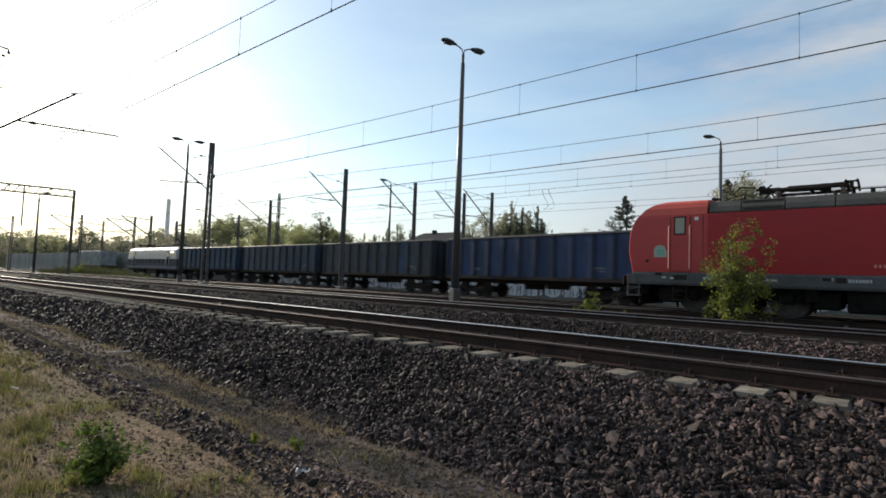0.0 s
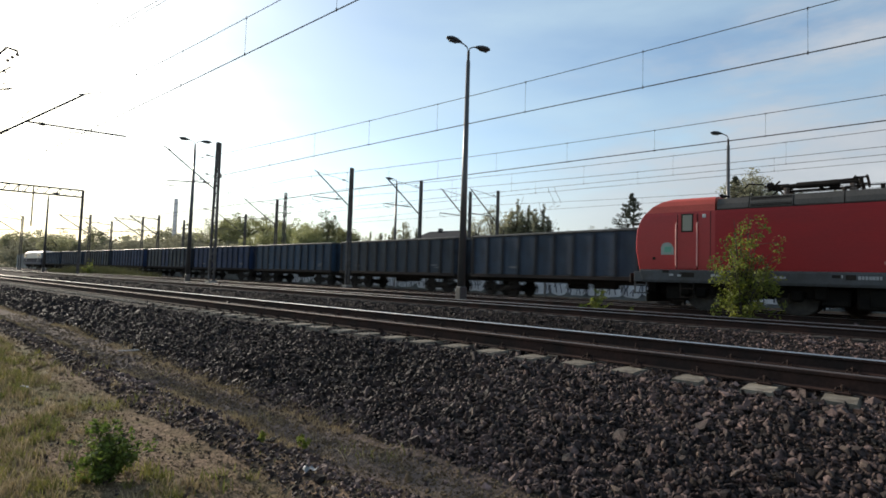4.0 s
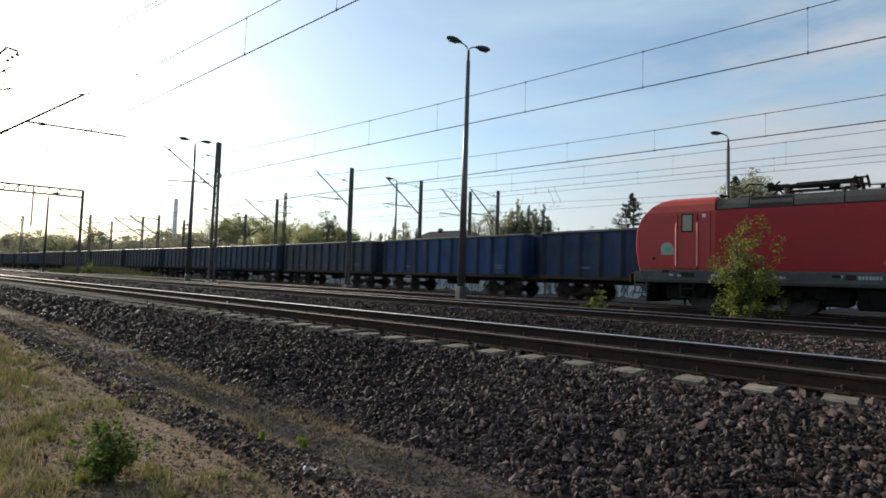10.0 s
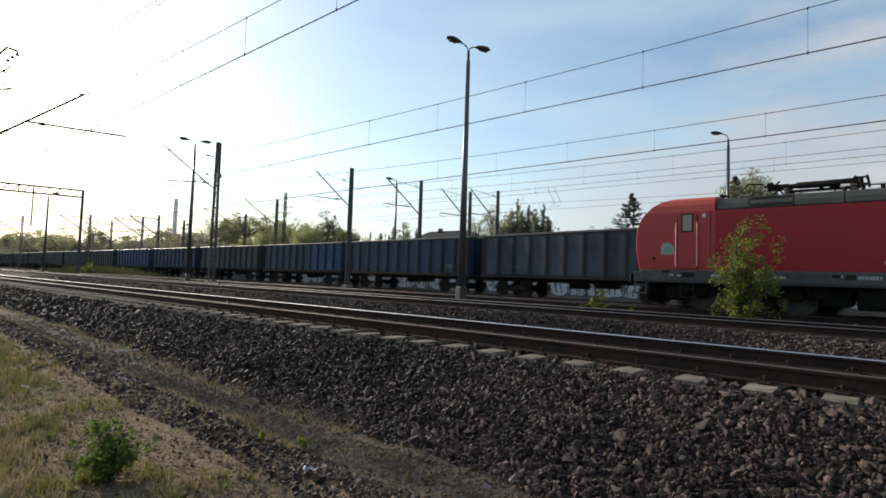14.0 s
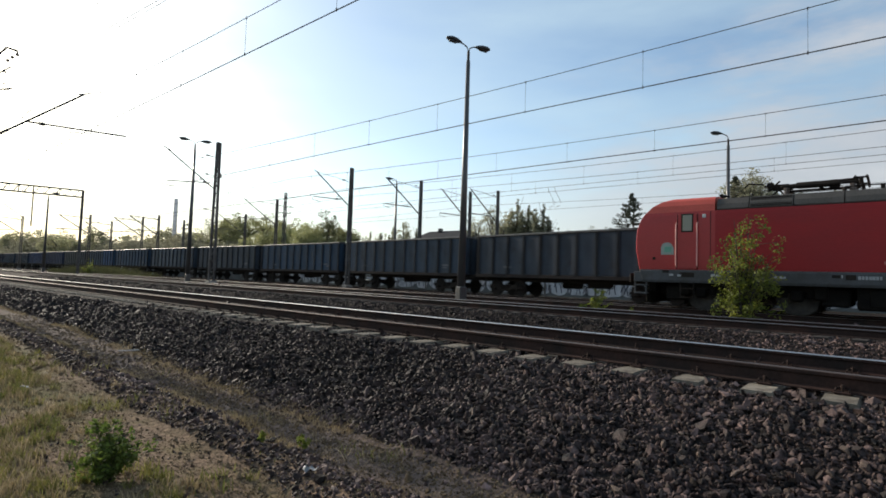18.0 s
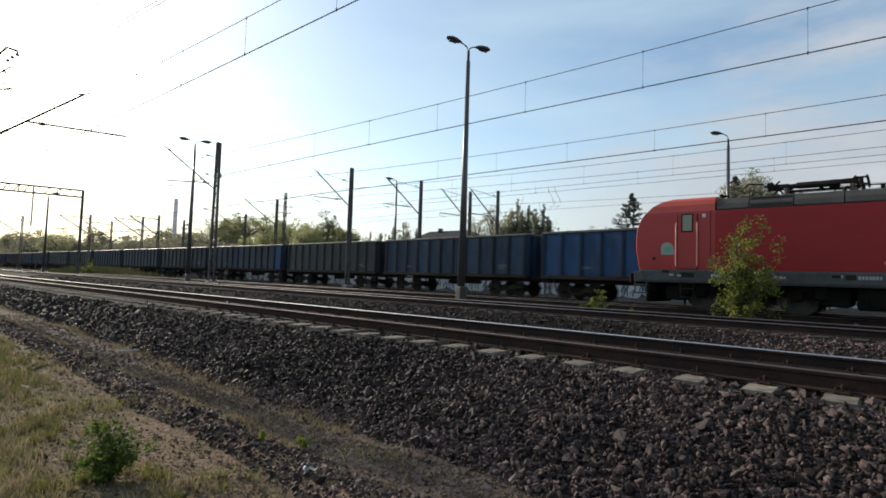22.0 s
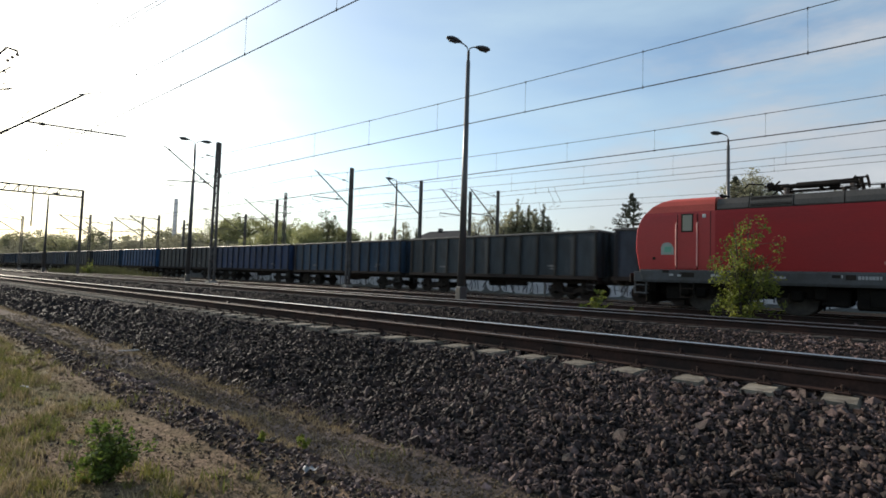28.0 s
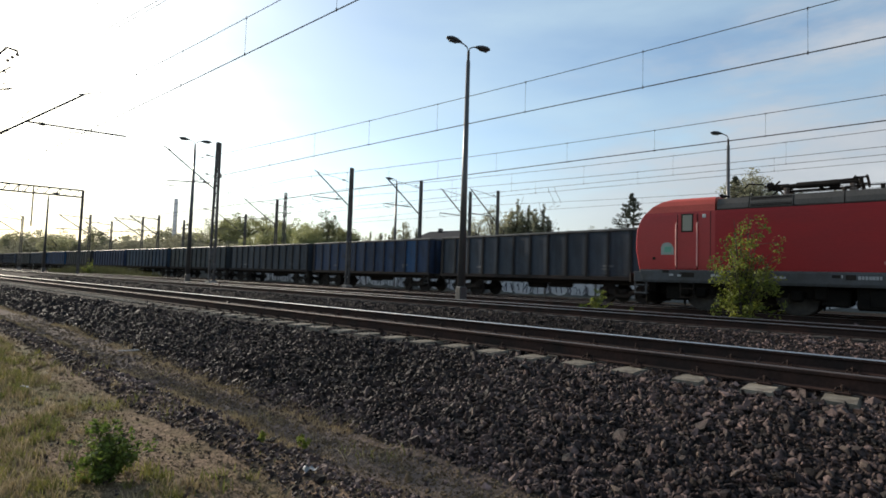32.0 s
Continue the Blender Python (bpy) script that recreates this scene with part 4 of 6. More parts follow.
        # grey cant panels along the roof
        edges = [-6.25, -5.3, -4.1, -2.85, 0.0, 2.85, 4.1, 5.3, 6.25]
        for a, b in zip(edges, edges[1:]):
            pn = MB()
            pr = [(1.455, 3.36), (1.475, 3.40), (1.43, 3.56), (1.31, 3.75), (0.9, 3.79), (0.9, 3.36)]
            pn.prism([(y * c, z) for c, z in pr], [Matrix.Translation((a + 0.015, 0, 0)), Matrix.Translation((b - 0.015, 0, 0))])
            rp = part("roof_panel", pn, M["roofgrey"], lo, "dull grey roof panel")
            if a in (-5.3, 4.1):
                lv = MB()
                for q in range(7):
                    lv.box((a + b) / 2, y * (1.452 - 0.020 * q), 3.435 + 0.044 * q, b - a - 0.08, 0.05, 0.034, 0.004)
                part("louvre", lv, M["dark"], rp, "dark air-intake louvre")
    part("roof_deck", MB().box(0, 0, 3.5, 12.5, 1.8, 0.28, 0.03), M["roofgrey"], lo)
    for x in (3.55, -3.55):
        pantograph(lo, x, 3.99, False, -1 if x > 0 else 1)
    rb = MB()
    for x in (-1.9, -0.8, 0.3, 1.4):
        rb.box(x, 0.3, 3.74, 0.9, 0.8, 0.22, 0.04)
    for x in (-3.0, -2.1, -1.0, 0.0, 1.0, 2.0, 2.9):
        for y in (-0.5, 0.6):
            rb.tube([(x, y, 3.64), (x, y, 3.96)], 0.06, 8)
    rb.tube([(-3.0, 0.6, 3.98), (2.9, 0.6, 3.98)], 0.022, 6)
    part("roof_equipment", rb, M["dark"], lo)
    for x in (6.05, -6.05):
        part("roof_horn", MB().tube([(x, 0.55, 3.92), (x + 0.3, 0.55, 3.95)], 0.03, 8, 0.07), M["dark"], lo)
        part("aerial", MB().box(x - 0.3, -0.3, 3.95, 0.3, 0.05, 0.16, 0.02), M["dark"], lo)
    ub = MB()
    ub.box(0, 0, 0.62, 5.2, 2.5, 0.72, 0.06)
    for x in (-1.9, -0.7, 0.6, 1.8):
        ub.box(x, 1.27, 0.62, 1.0, 0.04, 0.5, 0.02)
    part("transformer_tank", ub, M["pitch"], lo)
    uf = MB().box(0, 0, 0.74, 16.6, 1.2, 0.46, 0.03)
    for x in (-7.6, -3.1, 3.1, 7.6):
        uf.box(x, 0, 0.58, 0.7, 2.3, 0.52, 0.06)
    for x in (-6.7, -4.1, 4.1, 6.7):
        uf.box(x, 0, 0.42, 0.28, 1.3, 0.34, 0.04)
    for x in (-7.3, -3.45, 3.45, 7.3):
        for y in (-1.15, 1.15):
            uf.box(x, y, 0.75, 0.36, 0.24, 0.5, 0.05)
            uf.tube([(x, y, 0.5), (x + 0.1, y * 0.7, 0.16)], 0.03, 6)
    part("underframe", uf, M["pitch"], lo, "grimy black underframe and sand boxes")
    return lo


M["red_dull"] = mat("darker_red_paint", (0.335, 0.024, 0.025), 0.45, spec=0.18, vary=0.12, scale=0.7, fine=12, bump=0.015, second=(0.27, 0.024, 0.025), stretch=(0.6, 1, 2))
M["seal"] = mat("door_seal_rubber", (0.07, 0.012, 0.011), 0.8, vary=0.2)
M["emblem"] = mat("emblem_white", (0.27, 0.32, 0.28), 0.4, vary=0.1, scale=6, bump=0.01)
M["emblem_green"] = mat("emblem_green", (0.13, 0.33, 0.24), 0.4, vary=0.1, scale=6, bump=0.01)
M["plate_pale"] = mat("pale_lettering", (0.50, 0.17, 0.15), 0.5, vary=0.1, bump=0.01)
red = red_locomotive()


def leading_locomotive():
    lo = thing("electric_locomotive", Matrix(), "boxy electric locomotive, white above and grey below, heading the train", "locomotive", "")
    nose = interp([(1.0, 0.05), (1.6, 0.10), (2.2, 0.08), (3.0, -0.30), (3.6, -0.45), (3.8, -0.7)])
    half = 8.15
    mid = (0.6, 0, -0.6)
    part("lower_body", shell([(1.42, 1.5), (1.6, 1.505), (2.2, 1.505), (2.28, 1.5)], nose, half, mid), M["eu_grey"], lo, "dark violet-grey lower body")
    part("skirt_band", shell([(1.02, 1.45), (1.12, 1.49), (1.36, 1.50), (1.415, 1.495)], nose, half, mid), M["eu_band"], lo, "paler grey band along the sill")
    part("upper_body", shell([(2.285, 1.495), (2.9, 1.47), (3.35, 1.42), (3.45, 1.36)], nose, half, mid), M["eu_white"], lo, "off-white upper body")
    part("roof", shell([(3.452, 1.38), (3.62, 1.2), (3.78, 0.85), (3.86, 0.3)], nose, half, mid), M["eu_roof"], lo, "pale roof")
    for y in (1, -1):
        for i in range(7):
            part("roof_vent", MB().box(-2.9 + i * 0.95, y * 1.36, 3.50, 0.50, 0.06, 0.14, 0.02), M["dark"], lo)
            v = part("vent", MB().box(-4.1 + i * 1.32, y * 1.508, 2.02, 0.78, 0.025, 0.46, 0.02), M["dark"], lo, "dark air-intake grille")
            for k in range(4):
                part("slat", MB().box(-4.1 + i * 1.32, y * 1.524, 1.87 + k * 0.10, 0.70, 0.012, 0.03, 0.004), M["eu_grey"], v)
        for s in (1, -1):
            part("cab_window", MB().box(s * 7.25, y * 1.455, 2.82, 0.52, 0.04, 0.62, 0.03), M["glass_pale"], lo, "pale reflecting cab window")
            part("cab_window", MB().box(s * 6.45, y * 1.465, 2.80, 0.52, 0.04, 0.66, 0.03), M["glass_pale"], lo, "pale reflecting cab window")
            d = part("door", MB().box(s * 5.45, y * 1.49, 2.3, 0.66, 0.03, 1.9, 0.02), M["eu_grey"], lo, "dark cab door")
            part("window", MB().box(s * 5.45, y * 1.508, 2.82, 0.42, 0.02, 0.56, 0.02), M["glass"], d)
            hr = MB()
            for o in (-0.42, 0.42):
                hr.tube([(s * 5.45 + o, y * 1.55, 1.5), (s * 5.45 + o, y * 1.55, 2.8)], 0.018, 6)
            part("handrail", hr, M["chrome"], lo)
    for s in (1, -1):
        for y in (-1, 1):
            part("windscreen", MB().box(s * (half - 0.14), y * 0.62, 2.8, 0.04, 0.95, 0.66, 0.03, Matrix.Rotation(s * radians(-25), 4, "Y")), M["glass"], lo)
            bf = MB().tube([(s * half, y * 0.875, 1.05), (s * (half + 0.45), y * 0.875, 1.05)], 0.11, 10)
            bf.tube([(s * (half + 0.46), y * 0.875, 1.05), (s * (half + 0.54), y * 0.875, 1.05)], 0.24, 14)
            part("buffer", bf, M["dark"], lo)
            part("headlight", MB().tube([(s * (half + 0.06), y * 0.9, 1.75), (s * (half + 0.14), y * 0.9, 1.75)], 0.13, 12), M["lens"], lo)
        loco_bogie(lo, s * 4.7, 3.05, 0.625, engine_wheels)
        pantograph(lo, s * 5.3, 3.98, s < 0, s)
    eq = MB()
    for x in (-2.8, -1.2, 0.4, 2.0):
        eq.box(x, 0, 3.92, 1.0, 1.2, 0.2, 0.04)
    part("roof_equipment", eq, M["dark"], lo)
    part("battery_box", MB().box(0, 0, 0.72, 3.0, 2.5, 0.6, 0.05), M["dark"], lo)
    part("headstock", MB().box(0, 0, 0.98, 16.2, 2.4, 0.2, 0.03), M["dark"], lo)
    return lo


M["eu_grey"] = mat("engine_grey", (0.068, 0.066, 0.080), 0.75, spec=0.08, vary=0.15, scale=1.5, fine=20, bump=0.04)
M["eu_band"] = mat("engine_sill_grey", (0.15, 0.145, 0.16), 0.75, spec=0.1, vary=0.15, scale=1.5, fine=20, bump=0.04)
M["eu_white"] = mat("engine_white", (0.36, 0.36, 0.35), 0.5, spec=0.25, vary=0.1, scale=1.5, fine=20, bump=0.03, second=(0.30, 0.29, 0.28))
M["eu_roof"] = mat("engine_roof", (0.60, 0.60, 0.58), 0.5, vary=0.15, scale=1.5, fine=20, bump=0.04, second=(0.42, 0.41, 0.40))
engine_wheels = wheels_turning((-1.525, 1.525), 0.625)
engine = leading_locomotive()
consist.append((engine, 59.15))
for o in [wheel_store] + list(wheel_store.children):
    bpy.data.objects.remove(o)


# ---------------------------------------------------------------- lamps, masts, gantry, wires
def lamp_post(u, n, h, heads, turn, label):
    """A tapered concrete lamp post with one or two cobra heads."""
    z0 = -0.34
    lp = thing("lamp_post", at(u, n, z0, turn), label, "street lamp", "lamp posts of the yard")
    H = h - z0
    part("plinth", MB().box(0, 0, 0.38, 0.37, 0.36, 0.76, 0.04), M["lampgrey"], lp, "square concrete foot")
    part("shaft", MB().tube([(0, 0, 0.7), (0, 0, H * 0.5), (0, 0, H - 0.5)], 0.165, 14, 0.085), M["lampgrey"], lp, "tapered concrete shaft", smooth=True)
    part("collar", MB().tube([(0, 0, H - 0.55), (0, 0, H - 0.1)], 0.06, 10), M["mast"], lp)
    for s in heads:
        arm = MB().tube([(0, 0, H - 0.15), (0, s * 0.06, H + 0.08), (0, s * 0.24, H + 0.18), (0, s * 0.46, H + 0.22)], 0.028, 8)
        a = part("arm", arm, M["mast"], lp)
        hd = MB()
        rings = [(0.36, 0.05, 0.045), (0.50, 0.11, 0.09), (0.70, 0.17, 0.13), (0.90, 0.17, 0.125), (1.06, 0.10, 0.07), (1.12, 0.03, 0.025)]
        k = 10
        for y, w, hh in rings:
            for j in range(k):
                q = 2 * math.pi * j / k
                hd.v.append((w * math.cos(q), s * y, H + 0.22 + hh * math.sin(q) * (1.0 if math.sin(q) > 0 else 0.6) + 0.05 * (y - 0.4)))
        for i in range(len(rings) - 1):
            for j in range(k):
                c, d = i * k + j, i * k + (j + 1) % k
                hd.f.append((c, d, d + k, c + k))
        hd.f += [tuple(range(k))[::-1], tuple((len(rings) - 1) * k + j for j in range(k))]
        head = part("lamp_head", hd, M["lamphead"], lp, "grey cobra lamp head", smooth=True)
        part("lens", MB().box(0, s * 0.78, H + 0.165, 0.2, 0.40, 0.05, 0.02), M["lens_dull"], head)
    return lp


lamp_post(13.85, 17.3, 10.50, (1, -1), -18, "tall concrete lamp post with two cobra heads")
lamp_post(39.5, 17.3, 10.1, (1, -1), -18, "tall concrete lamp post with two cobra heads")
lamp_post(79.0, 17.3, 9.4, (-1,), 0, "distant concrete lamp post")
lamp_post(37.3, 36.0, 10.1, (1,), -49, "single-headed lamp post beyond the goods train")
lamp_post(7.98, 36.0, 10.05, (1,), -49, "single-headed lamp post behind the red locomotive")


def lattice_mast(name, m, H, label, w=0.30):
    ms = thing(name, m, label, "catenary mast", "overhead line masts")
    for s in (-1, 1):
        ch = MB()
        ch.add([(-0.08, s * (w / 2 - 0.09), 0), (0.08, s * (w / 2 - 0.09), 0), (0.08, s * (w / 2 + 0.03), 0), (-0.08, s * (w / 2 + 0.03), 0),
                (-0.07, s * 0.02, H), (0.07, s * 0.02, H), (0.07, s * (w / 3 + 0.03), H), (-0.07, s * (w / 3 + 0.03), H)],
               [(0, 1, 5, 4), (1, 2, 6, 5), (2, 3, 7, 6), (3, 0, 4, 7), (4, 5, 6, 7), (0, 3, 2, 1)])
        part("channel", ch, M["mast"], ms, "dark steel channel")
    z = 0.5
    k = 1
    while z < H - 0.3:
        part("lacing_bar", MB().tube([(-0.075, -k * w * 0.42, z), (-0.075, k * w * 0.42, z + 0.42)], 0.018, 4).tube([(0.075, -k * w * 0.42, z), (0.075, k * w * 0.42, z + 0.42)], 0.018, 4), M["mast"], ms)
        z, k = z + 0.52, -k
    part("footing", MB().box(0, 0, 0.12, 0.6, 0.6, 0.5, 0.04), M["concrete"], ms, "concrete footing")
    part("cap", MB().box(0, 0, H, 0.2, w * 0.8, 0.06, 0.01), M["mast"], ms)
    return ms


def cantilever(ms, zc, reach, tip, low, side=1, reg=None, bold=1.0):
    """Bracket on a mast: zc contact wire height above the mast's foot; side is the way it reaches along y."""
    y = side
    c = MB()
    c.tube([(0, y * 0.15, low), (0, y * reach, tip)], 0.042 * bold, 6)
    c.tube([(0, y * (reach - 0.15), tip - 0.03), (0, y * (reach + 0.25), tip + 0.12)], 0.028, 6)
    cc = part("cantilever", c, M["mast"], ms, "slanting bracket tube")
    ry = reach * 0.30
    rz = low + (tip - low) * ry / reach
    (ra, rb), (rc, rd) = reg or ((ry, zc + 0.45), (reach + 0.25, zc + 0.35))
    rg = MB().tube([(0, y * ra, rb), (0, y * rc, rd)], 0.034 * bold, 6)
    for q in range(4):
        w = Vector((0, y * (ra + (rc - ra) * 0.12), rb + (rd - rb) * 0.12)) + Vector((0, y * 0.05 * q, 0))
        rg.tube([w, w + Vector((0, y * 0.025, 0))], 0.07, 8)
    part("registration_tube", rg, M["mast"], cc)
    sa = MB().tube([(0, y * (reach + 0.35), zc + 0.32), (0, y * (reach + 0.35), zc + 0.12), (0, y * (reach + 0.05), zc + 0.10), (0, y * (reach - 0.45), zc + 0.02)], 0.020, 5)
    part("steady_arm", sa, M["mast"], cc)
    part("top_tie", MB().tube([(0, y * (reach - 0.1), tip), (0, y * reach * 0.5, tip - 0.06), (0, y * 0.1, tip - 0.25)], 0.014 * bold ** 2, 5), M["mast"], cc)
    ins = MB()
    for q in range(5):
        f = 0.10 + 0.02 * q
        p = Vector((0, y * (0.15 + (reach - 0.15) * f), low + (tip - low) * f))
        d = Vector((0, y * (reach - 0.15), tip - low)).normalized() * 0.014
        ins.tube([p - d, p + d], 0.065, 8)
    part("insulator", ins, M["insul"], cc, "ribbed brown insulator")
    part("dropper_link", MB().tube([(0, y * ry, rz), (0, y * reach * 0.45, zc + 0.62)], 0.014, 4), M["mast"], cc)


def masts():
    m = lattice_mast("catenary_mast", at(35.8, 17.3, -0.34), 9.95, "dark lattice steel mast with bracket for overhead wires", 0.42)
    cantilever(m, 6.45, 3.35, 8.85, 6.7, 1, ((0.4, 7.1), (3.3, 6.8)))
    for z in (8.9, 7.6, 5.2):
        part("insulator_arm", MB().tube([(0, 0.15, z), (0, 0.75, z + 0.05)], 0.02, 6).box(0, 0.72, z + 0.05, 0.16, 0.22, 0.08, 0.03), M["mast"], m)
    part("stay_wire", MB().tube([(0, -0.2, 7.9), (-0.2, -4.2, 0.3)], 0.012, 5), M["wire"], m)
    part("tension_wheel", MB().tube([(0.1, -0.30, 7.55), (0.1, -0.30, 7.85)], 0.055, 10).tube([(0, -0.15, 7.8), (0.1, -0.34, 7.8)], 0.03, 6), M["mast"], m)
    for z in (6.95, 7.25, 7.9):
        part("clamp_band", MB().box(0, 0, z, 0.22, 0.40 - 0.012 * z, 0.07, 0.01), M["mast"], m)
    m = lattice_mast("catenary_mast", at(31.46, 25.6, -0.36), 9.2, "dark lattice steel mast beside the goods train", 0.36)
    cantilever(m, 6.25, 3.1, 8.35, 6.3)
    part("insulator_arm", MB().tube([(0, 0.15, 8.1), (0, 0.75, 8.2)], 0.02, 6).box(0, 0.72, 8.2, 0.16, 0.22, 0.08, 0.03), M["mast"], m)
    for u, n, h, r in ((34.0, 36.0, 10.1, 1), (58.4, 36.0, 10.1, 1), (29.4, 42.0, 9.7, 1), (32.8, 42.0, 9.9, 1), (76.8, 42.0, 10.0, 1), (96.3, 34.3, 9.6, 1), (89.7, 34.3, 9.6, 1), (111.2, 34.3, 9.6, 1),
                       (100.7, 27.9, 9.6, 1), (117.3, 22.2, 9.6, 1), (93.8, 40.0, 9.6, 0)):
        m = lattice_mast("catenary_mast", at(u, n, -0.36), h, "distant dark steel mast beyond the train", 0.40)
        if r:
            cantilever(m, h - 3.0, 4.3, h - 0.45, h - 3.1, bold=2.0 if u > 80 else 1.3)
        part("insulator_arm", MB().tube([(0, 0.15, h - 0.6), (0, 0.75, h - 0.5)], 0.02, 6).box(0, 0.72, h - 0.5, 0.16, 0.22, 0.08, 0.03), M["mast"], m)
    m = thing("lattice_mast", at(56.6, 36.0, -0.36), "distant open lattice mast with cross arms", "lattice mast", "overhead line masts")
    for i in (-1, 1):
        for j in (-1, 1):
            part("leg", MB().tube([(i * 0.22, j * 0.22, 0), (i * 0.11, j * 0.11, 10.9)], 0.045, 5), M["mast"], m)
    for q in range(14):
        za, zb = 0.2 + q * 0.75, 0.2 + (q + 1) * 0.75
        wa, wb = 0.22 - 0.0101 * za, 0.22 - 0.0101 * zb
        k = 1 if q % 2 else -1
        br = MB()
        for i in (-1, 1):
            br.tube([(i * wa, -k * wa, za), (i * wb, k * wb, zb)], 0.022, 4).tube([(-k * wa, i * wa, za), (k * wb, i * wb, zb)], 0.022, 4)
        part("lacing_bar", br, M["mast"], m)
    part("cross_arm", MB().tube([(0, -1.2, 9.2), (0, 1.2, 9.2)], 0.05, 6).tube([(0, -0.9, 8.4), (0, 0.9, 8.4)], 0.05, 6), M["mast"], m)
    # the mast beside the camera's field, whose bracket reaches over the first track
    m = lattice_mast("catenary_mast", at(24.2, 3.3, -0.8), 9.6, "lattice steel mast beside the first track", 0.36)
    cantilever(m, 6.65, 2.88, 8.25, 5.9, -1, ((1.14, 6.76), (4.46, 6.95)))
    part("top_bracket", MB().tube([(0, -0.1, 8.75), (0, -0.45, 9.28), (0, -0.74, 9.26), (0, -0.76, 9.18)], 0.040, 6).tube([(0, -0.1, 8.1), (0, -0.6, 8.62)], 0.028, 6).tube([(0, -0.1, 7.62), (0, -0.7, 7.86)], 0.030, 6), M["mast"], m)
    ins = MB()
    for y, z, d in ((-0.76, 9.16, 0.0), (-0.62, 9.02, 0.0), (-0.5, 8.86, 0.0), (-0.42, 8.40, 0.05), (-0.36, 7.98, 0.05), (-0.50, 7.76, 0.05)):
        for q in range(3):
            ins.tube([(0, y - d * q, z - 0.03 * q + 0.4 * d * q), (0, y - d * q - d * 0.3, z - 0.03 * q - 0.018 + 0.4 * d * q)], 0.055, 8)
    part("insulator", ins, M["insul"], m, "ribbed brown insulator")


masts()


def gantry():
    g = thing("signal_gantry", at(65.5, 17.3, -0.60, -15), "dark lattice gantry spanning two railway tracks", "gantry")
    W = 13.6                                   # y runs towards the near side
    for y in (0, W):
        for s in (-1, 1):
            part("post", MB().box(s * 0.13, y, 4.68, 0.09, 0.26, 9.36, 0.02), M["mast"], g, "dark steel post")
        part("footing", MB().box(0, y, 0.15, 0.9, 0.8, 0.6, 0.04), M["concrete"], g)
    for z in (8.62, 9.34):
        for s in (-0.2, 0.2):
            part("chord", MB().box(s, W / 2, z, 0.10, W, 0.11, 0.01), M["mast"], g)
    k, y = 0, 0.3
    while y < W - 0.3:
        for s in (-0.2, 0.2):
            part("lacing_bar", MB().tube([(s, y, 8.62 if k % 2 else 9.34), (s, y + 0.42, 9.34 if k % 2 else 8.62)], 0.026, 4), M["mast"], g)
            if k % 8 == 4:
                part("upright", MB().box(s, y, 8.98, 0.06, 0.06, 0.72, 0.01), M["mast"], g)
        y, k = y + 0.42, k + 1
    for y, z0 in ((4.15, 5.2), (10.6, 5.2)):
        d = part("drop_post", MB().box(0, y, (z0 + 9.3) / 2, 0.12, 0.12, 9.3 - z0, 0.02), M["mast"], g)
        part("registration_arm", MB().tube([(0, y, z0 + 0.3), (0, y + 2.4, z0 + 2.2)], 0.03, 6).tube([(0, y, z0 + 1.9), (0, y + 1.7, z0 + 1.7)], 0.02, 6), M["mast"], d)
    part("registration_arm", MB().tube([(0, 3.3, 9.3), (0, 3.3, 7.9), (0, 0.4, 8.2)], 0.022, 6), M["mast"], g)


gantry()


def wire_run(label, n, zc, zm, u0, u1, sup, first, step=3.72, count=60, radius=0.010, twin=False):
    """Contact wire, sagging messenger above it and the droppers between. sup: where the supports stand, their spacing."""
    w = thing("overhead_wire", Matrix(), label, "overhead wire", "overhead wires")

    def p(u, z, side=0.0):
        return P(u, n + side, z)

    def gap(u):
        f = ((u - sup[0]) / sup[1]) % 1.0
        return zm + 0.55 * (2 * abs(f - 0.5)) ** 2

    us = [u0 + (u1 - u0) * i / 80 for i in range(81)]
    part("contact_wire", MB().tube([p(u, zc) for u in us], radius, 4), M["wire"], w)
    if twin:
        part("contact_wire", MB().tube([p(u, zc + 0.03, 0.05) for u in us], radius, 4), M["wire"], w)
    part("messenger_wire", MB().tube([p(u, zc + gap(u)) for u in us], radius * 1.15, 4), M["wire"], w)
    for i in range(count):
        u = first + i * step
        if u0 < u < u1:
            part("dropper", MB().tube([p(u, zc), p(u, zc + gap(u))], 0.0045, 4).tube([p(u, zc - 0.03), p(u, zc + 0.05)], 0.016, 4).tube([p(u, zc + gap(u) - 0.04), p(u, zc + gap(u) + 0.03)], 0.016, 4), M["wire"], w)


wire_run("contact and messenger wires over the first track", 6.6, 6.24, 0.80, -25, 160, (24.2, 50), 1.4, twin=True)
wire_run("contact and messenger wires over the second track", 14.15, 6.08, 0.97, -25, 170, (35.8, 50), -2.2, twin=True)
wire_run("contact and messenger wires over the red locomotive's track", 20.6, 5.93, 0.79, -40, 100, (31.5, 55), -0.3, twin=True)
wire_run("contact and messenger wires over the goods train", 26.2, 6.04, 0.93, -80, 170, (34, 55), -5.6, step=4.6)
jm = thing("jumper_wire", Matrix(), "pair of curved jumper wires hanging from the overhead line", "overhead wire")
for u in (14.95, 14.55):
    part("jumper", MB().tube([P(u, 26.2, 6.04), P(u - 0.10, 26.2, 5.72), P(u - 0.30, 26.2, 5.40), P(u - 0.40, 26.2, 5.12), P(u - 0.34, 26.2, 4.95), P(u - 0.12, 26.2, 4.90)], 0.012, 5), M["wire"], jm)
wire_run("far overhead wires beyond the goods train", 28.6, 6.24, 0.62, -60, 170, (34, 60), -2.0, step=6.4, count=30)
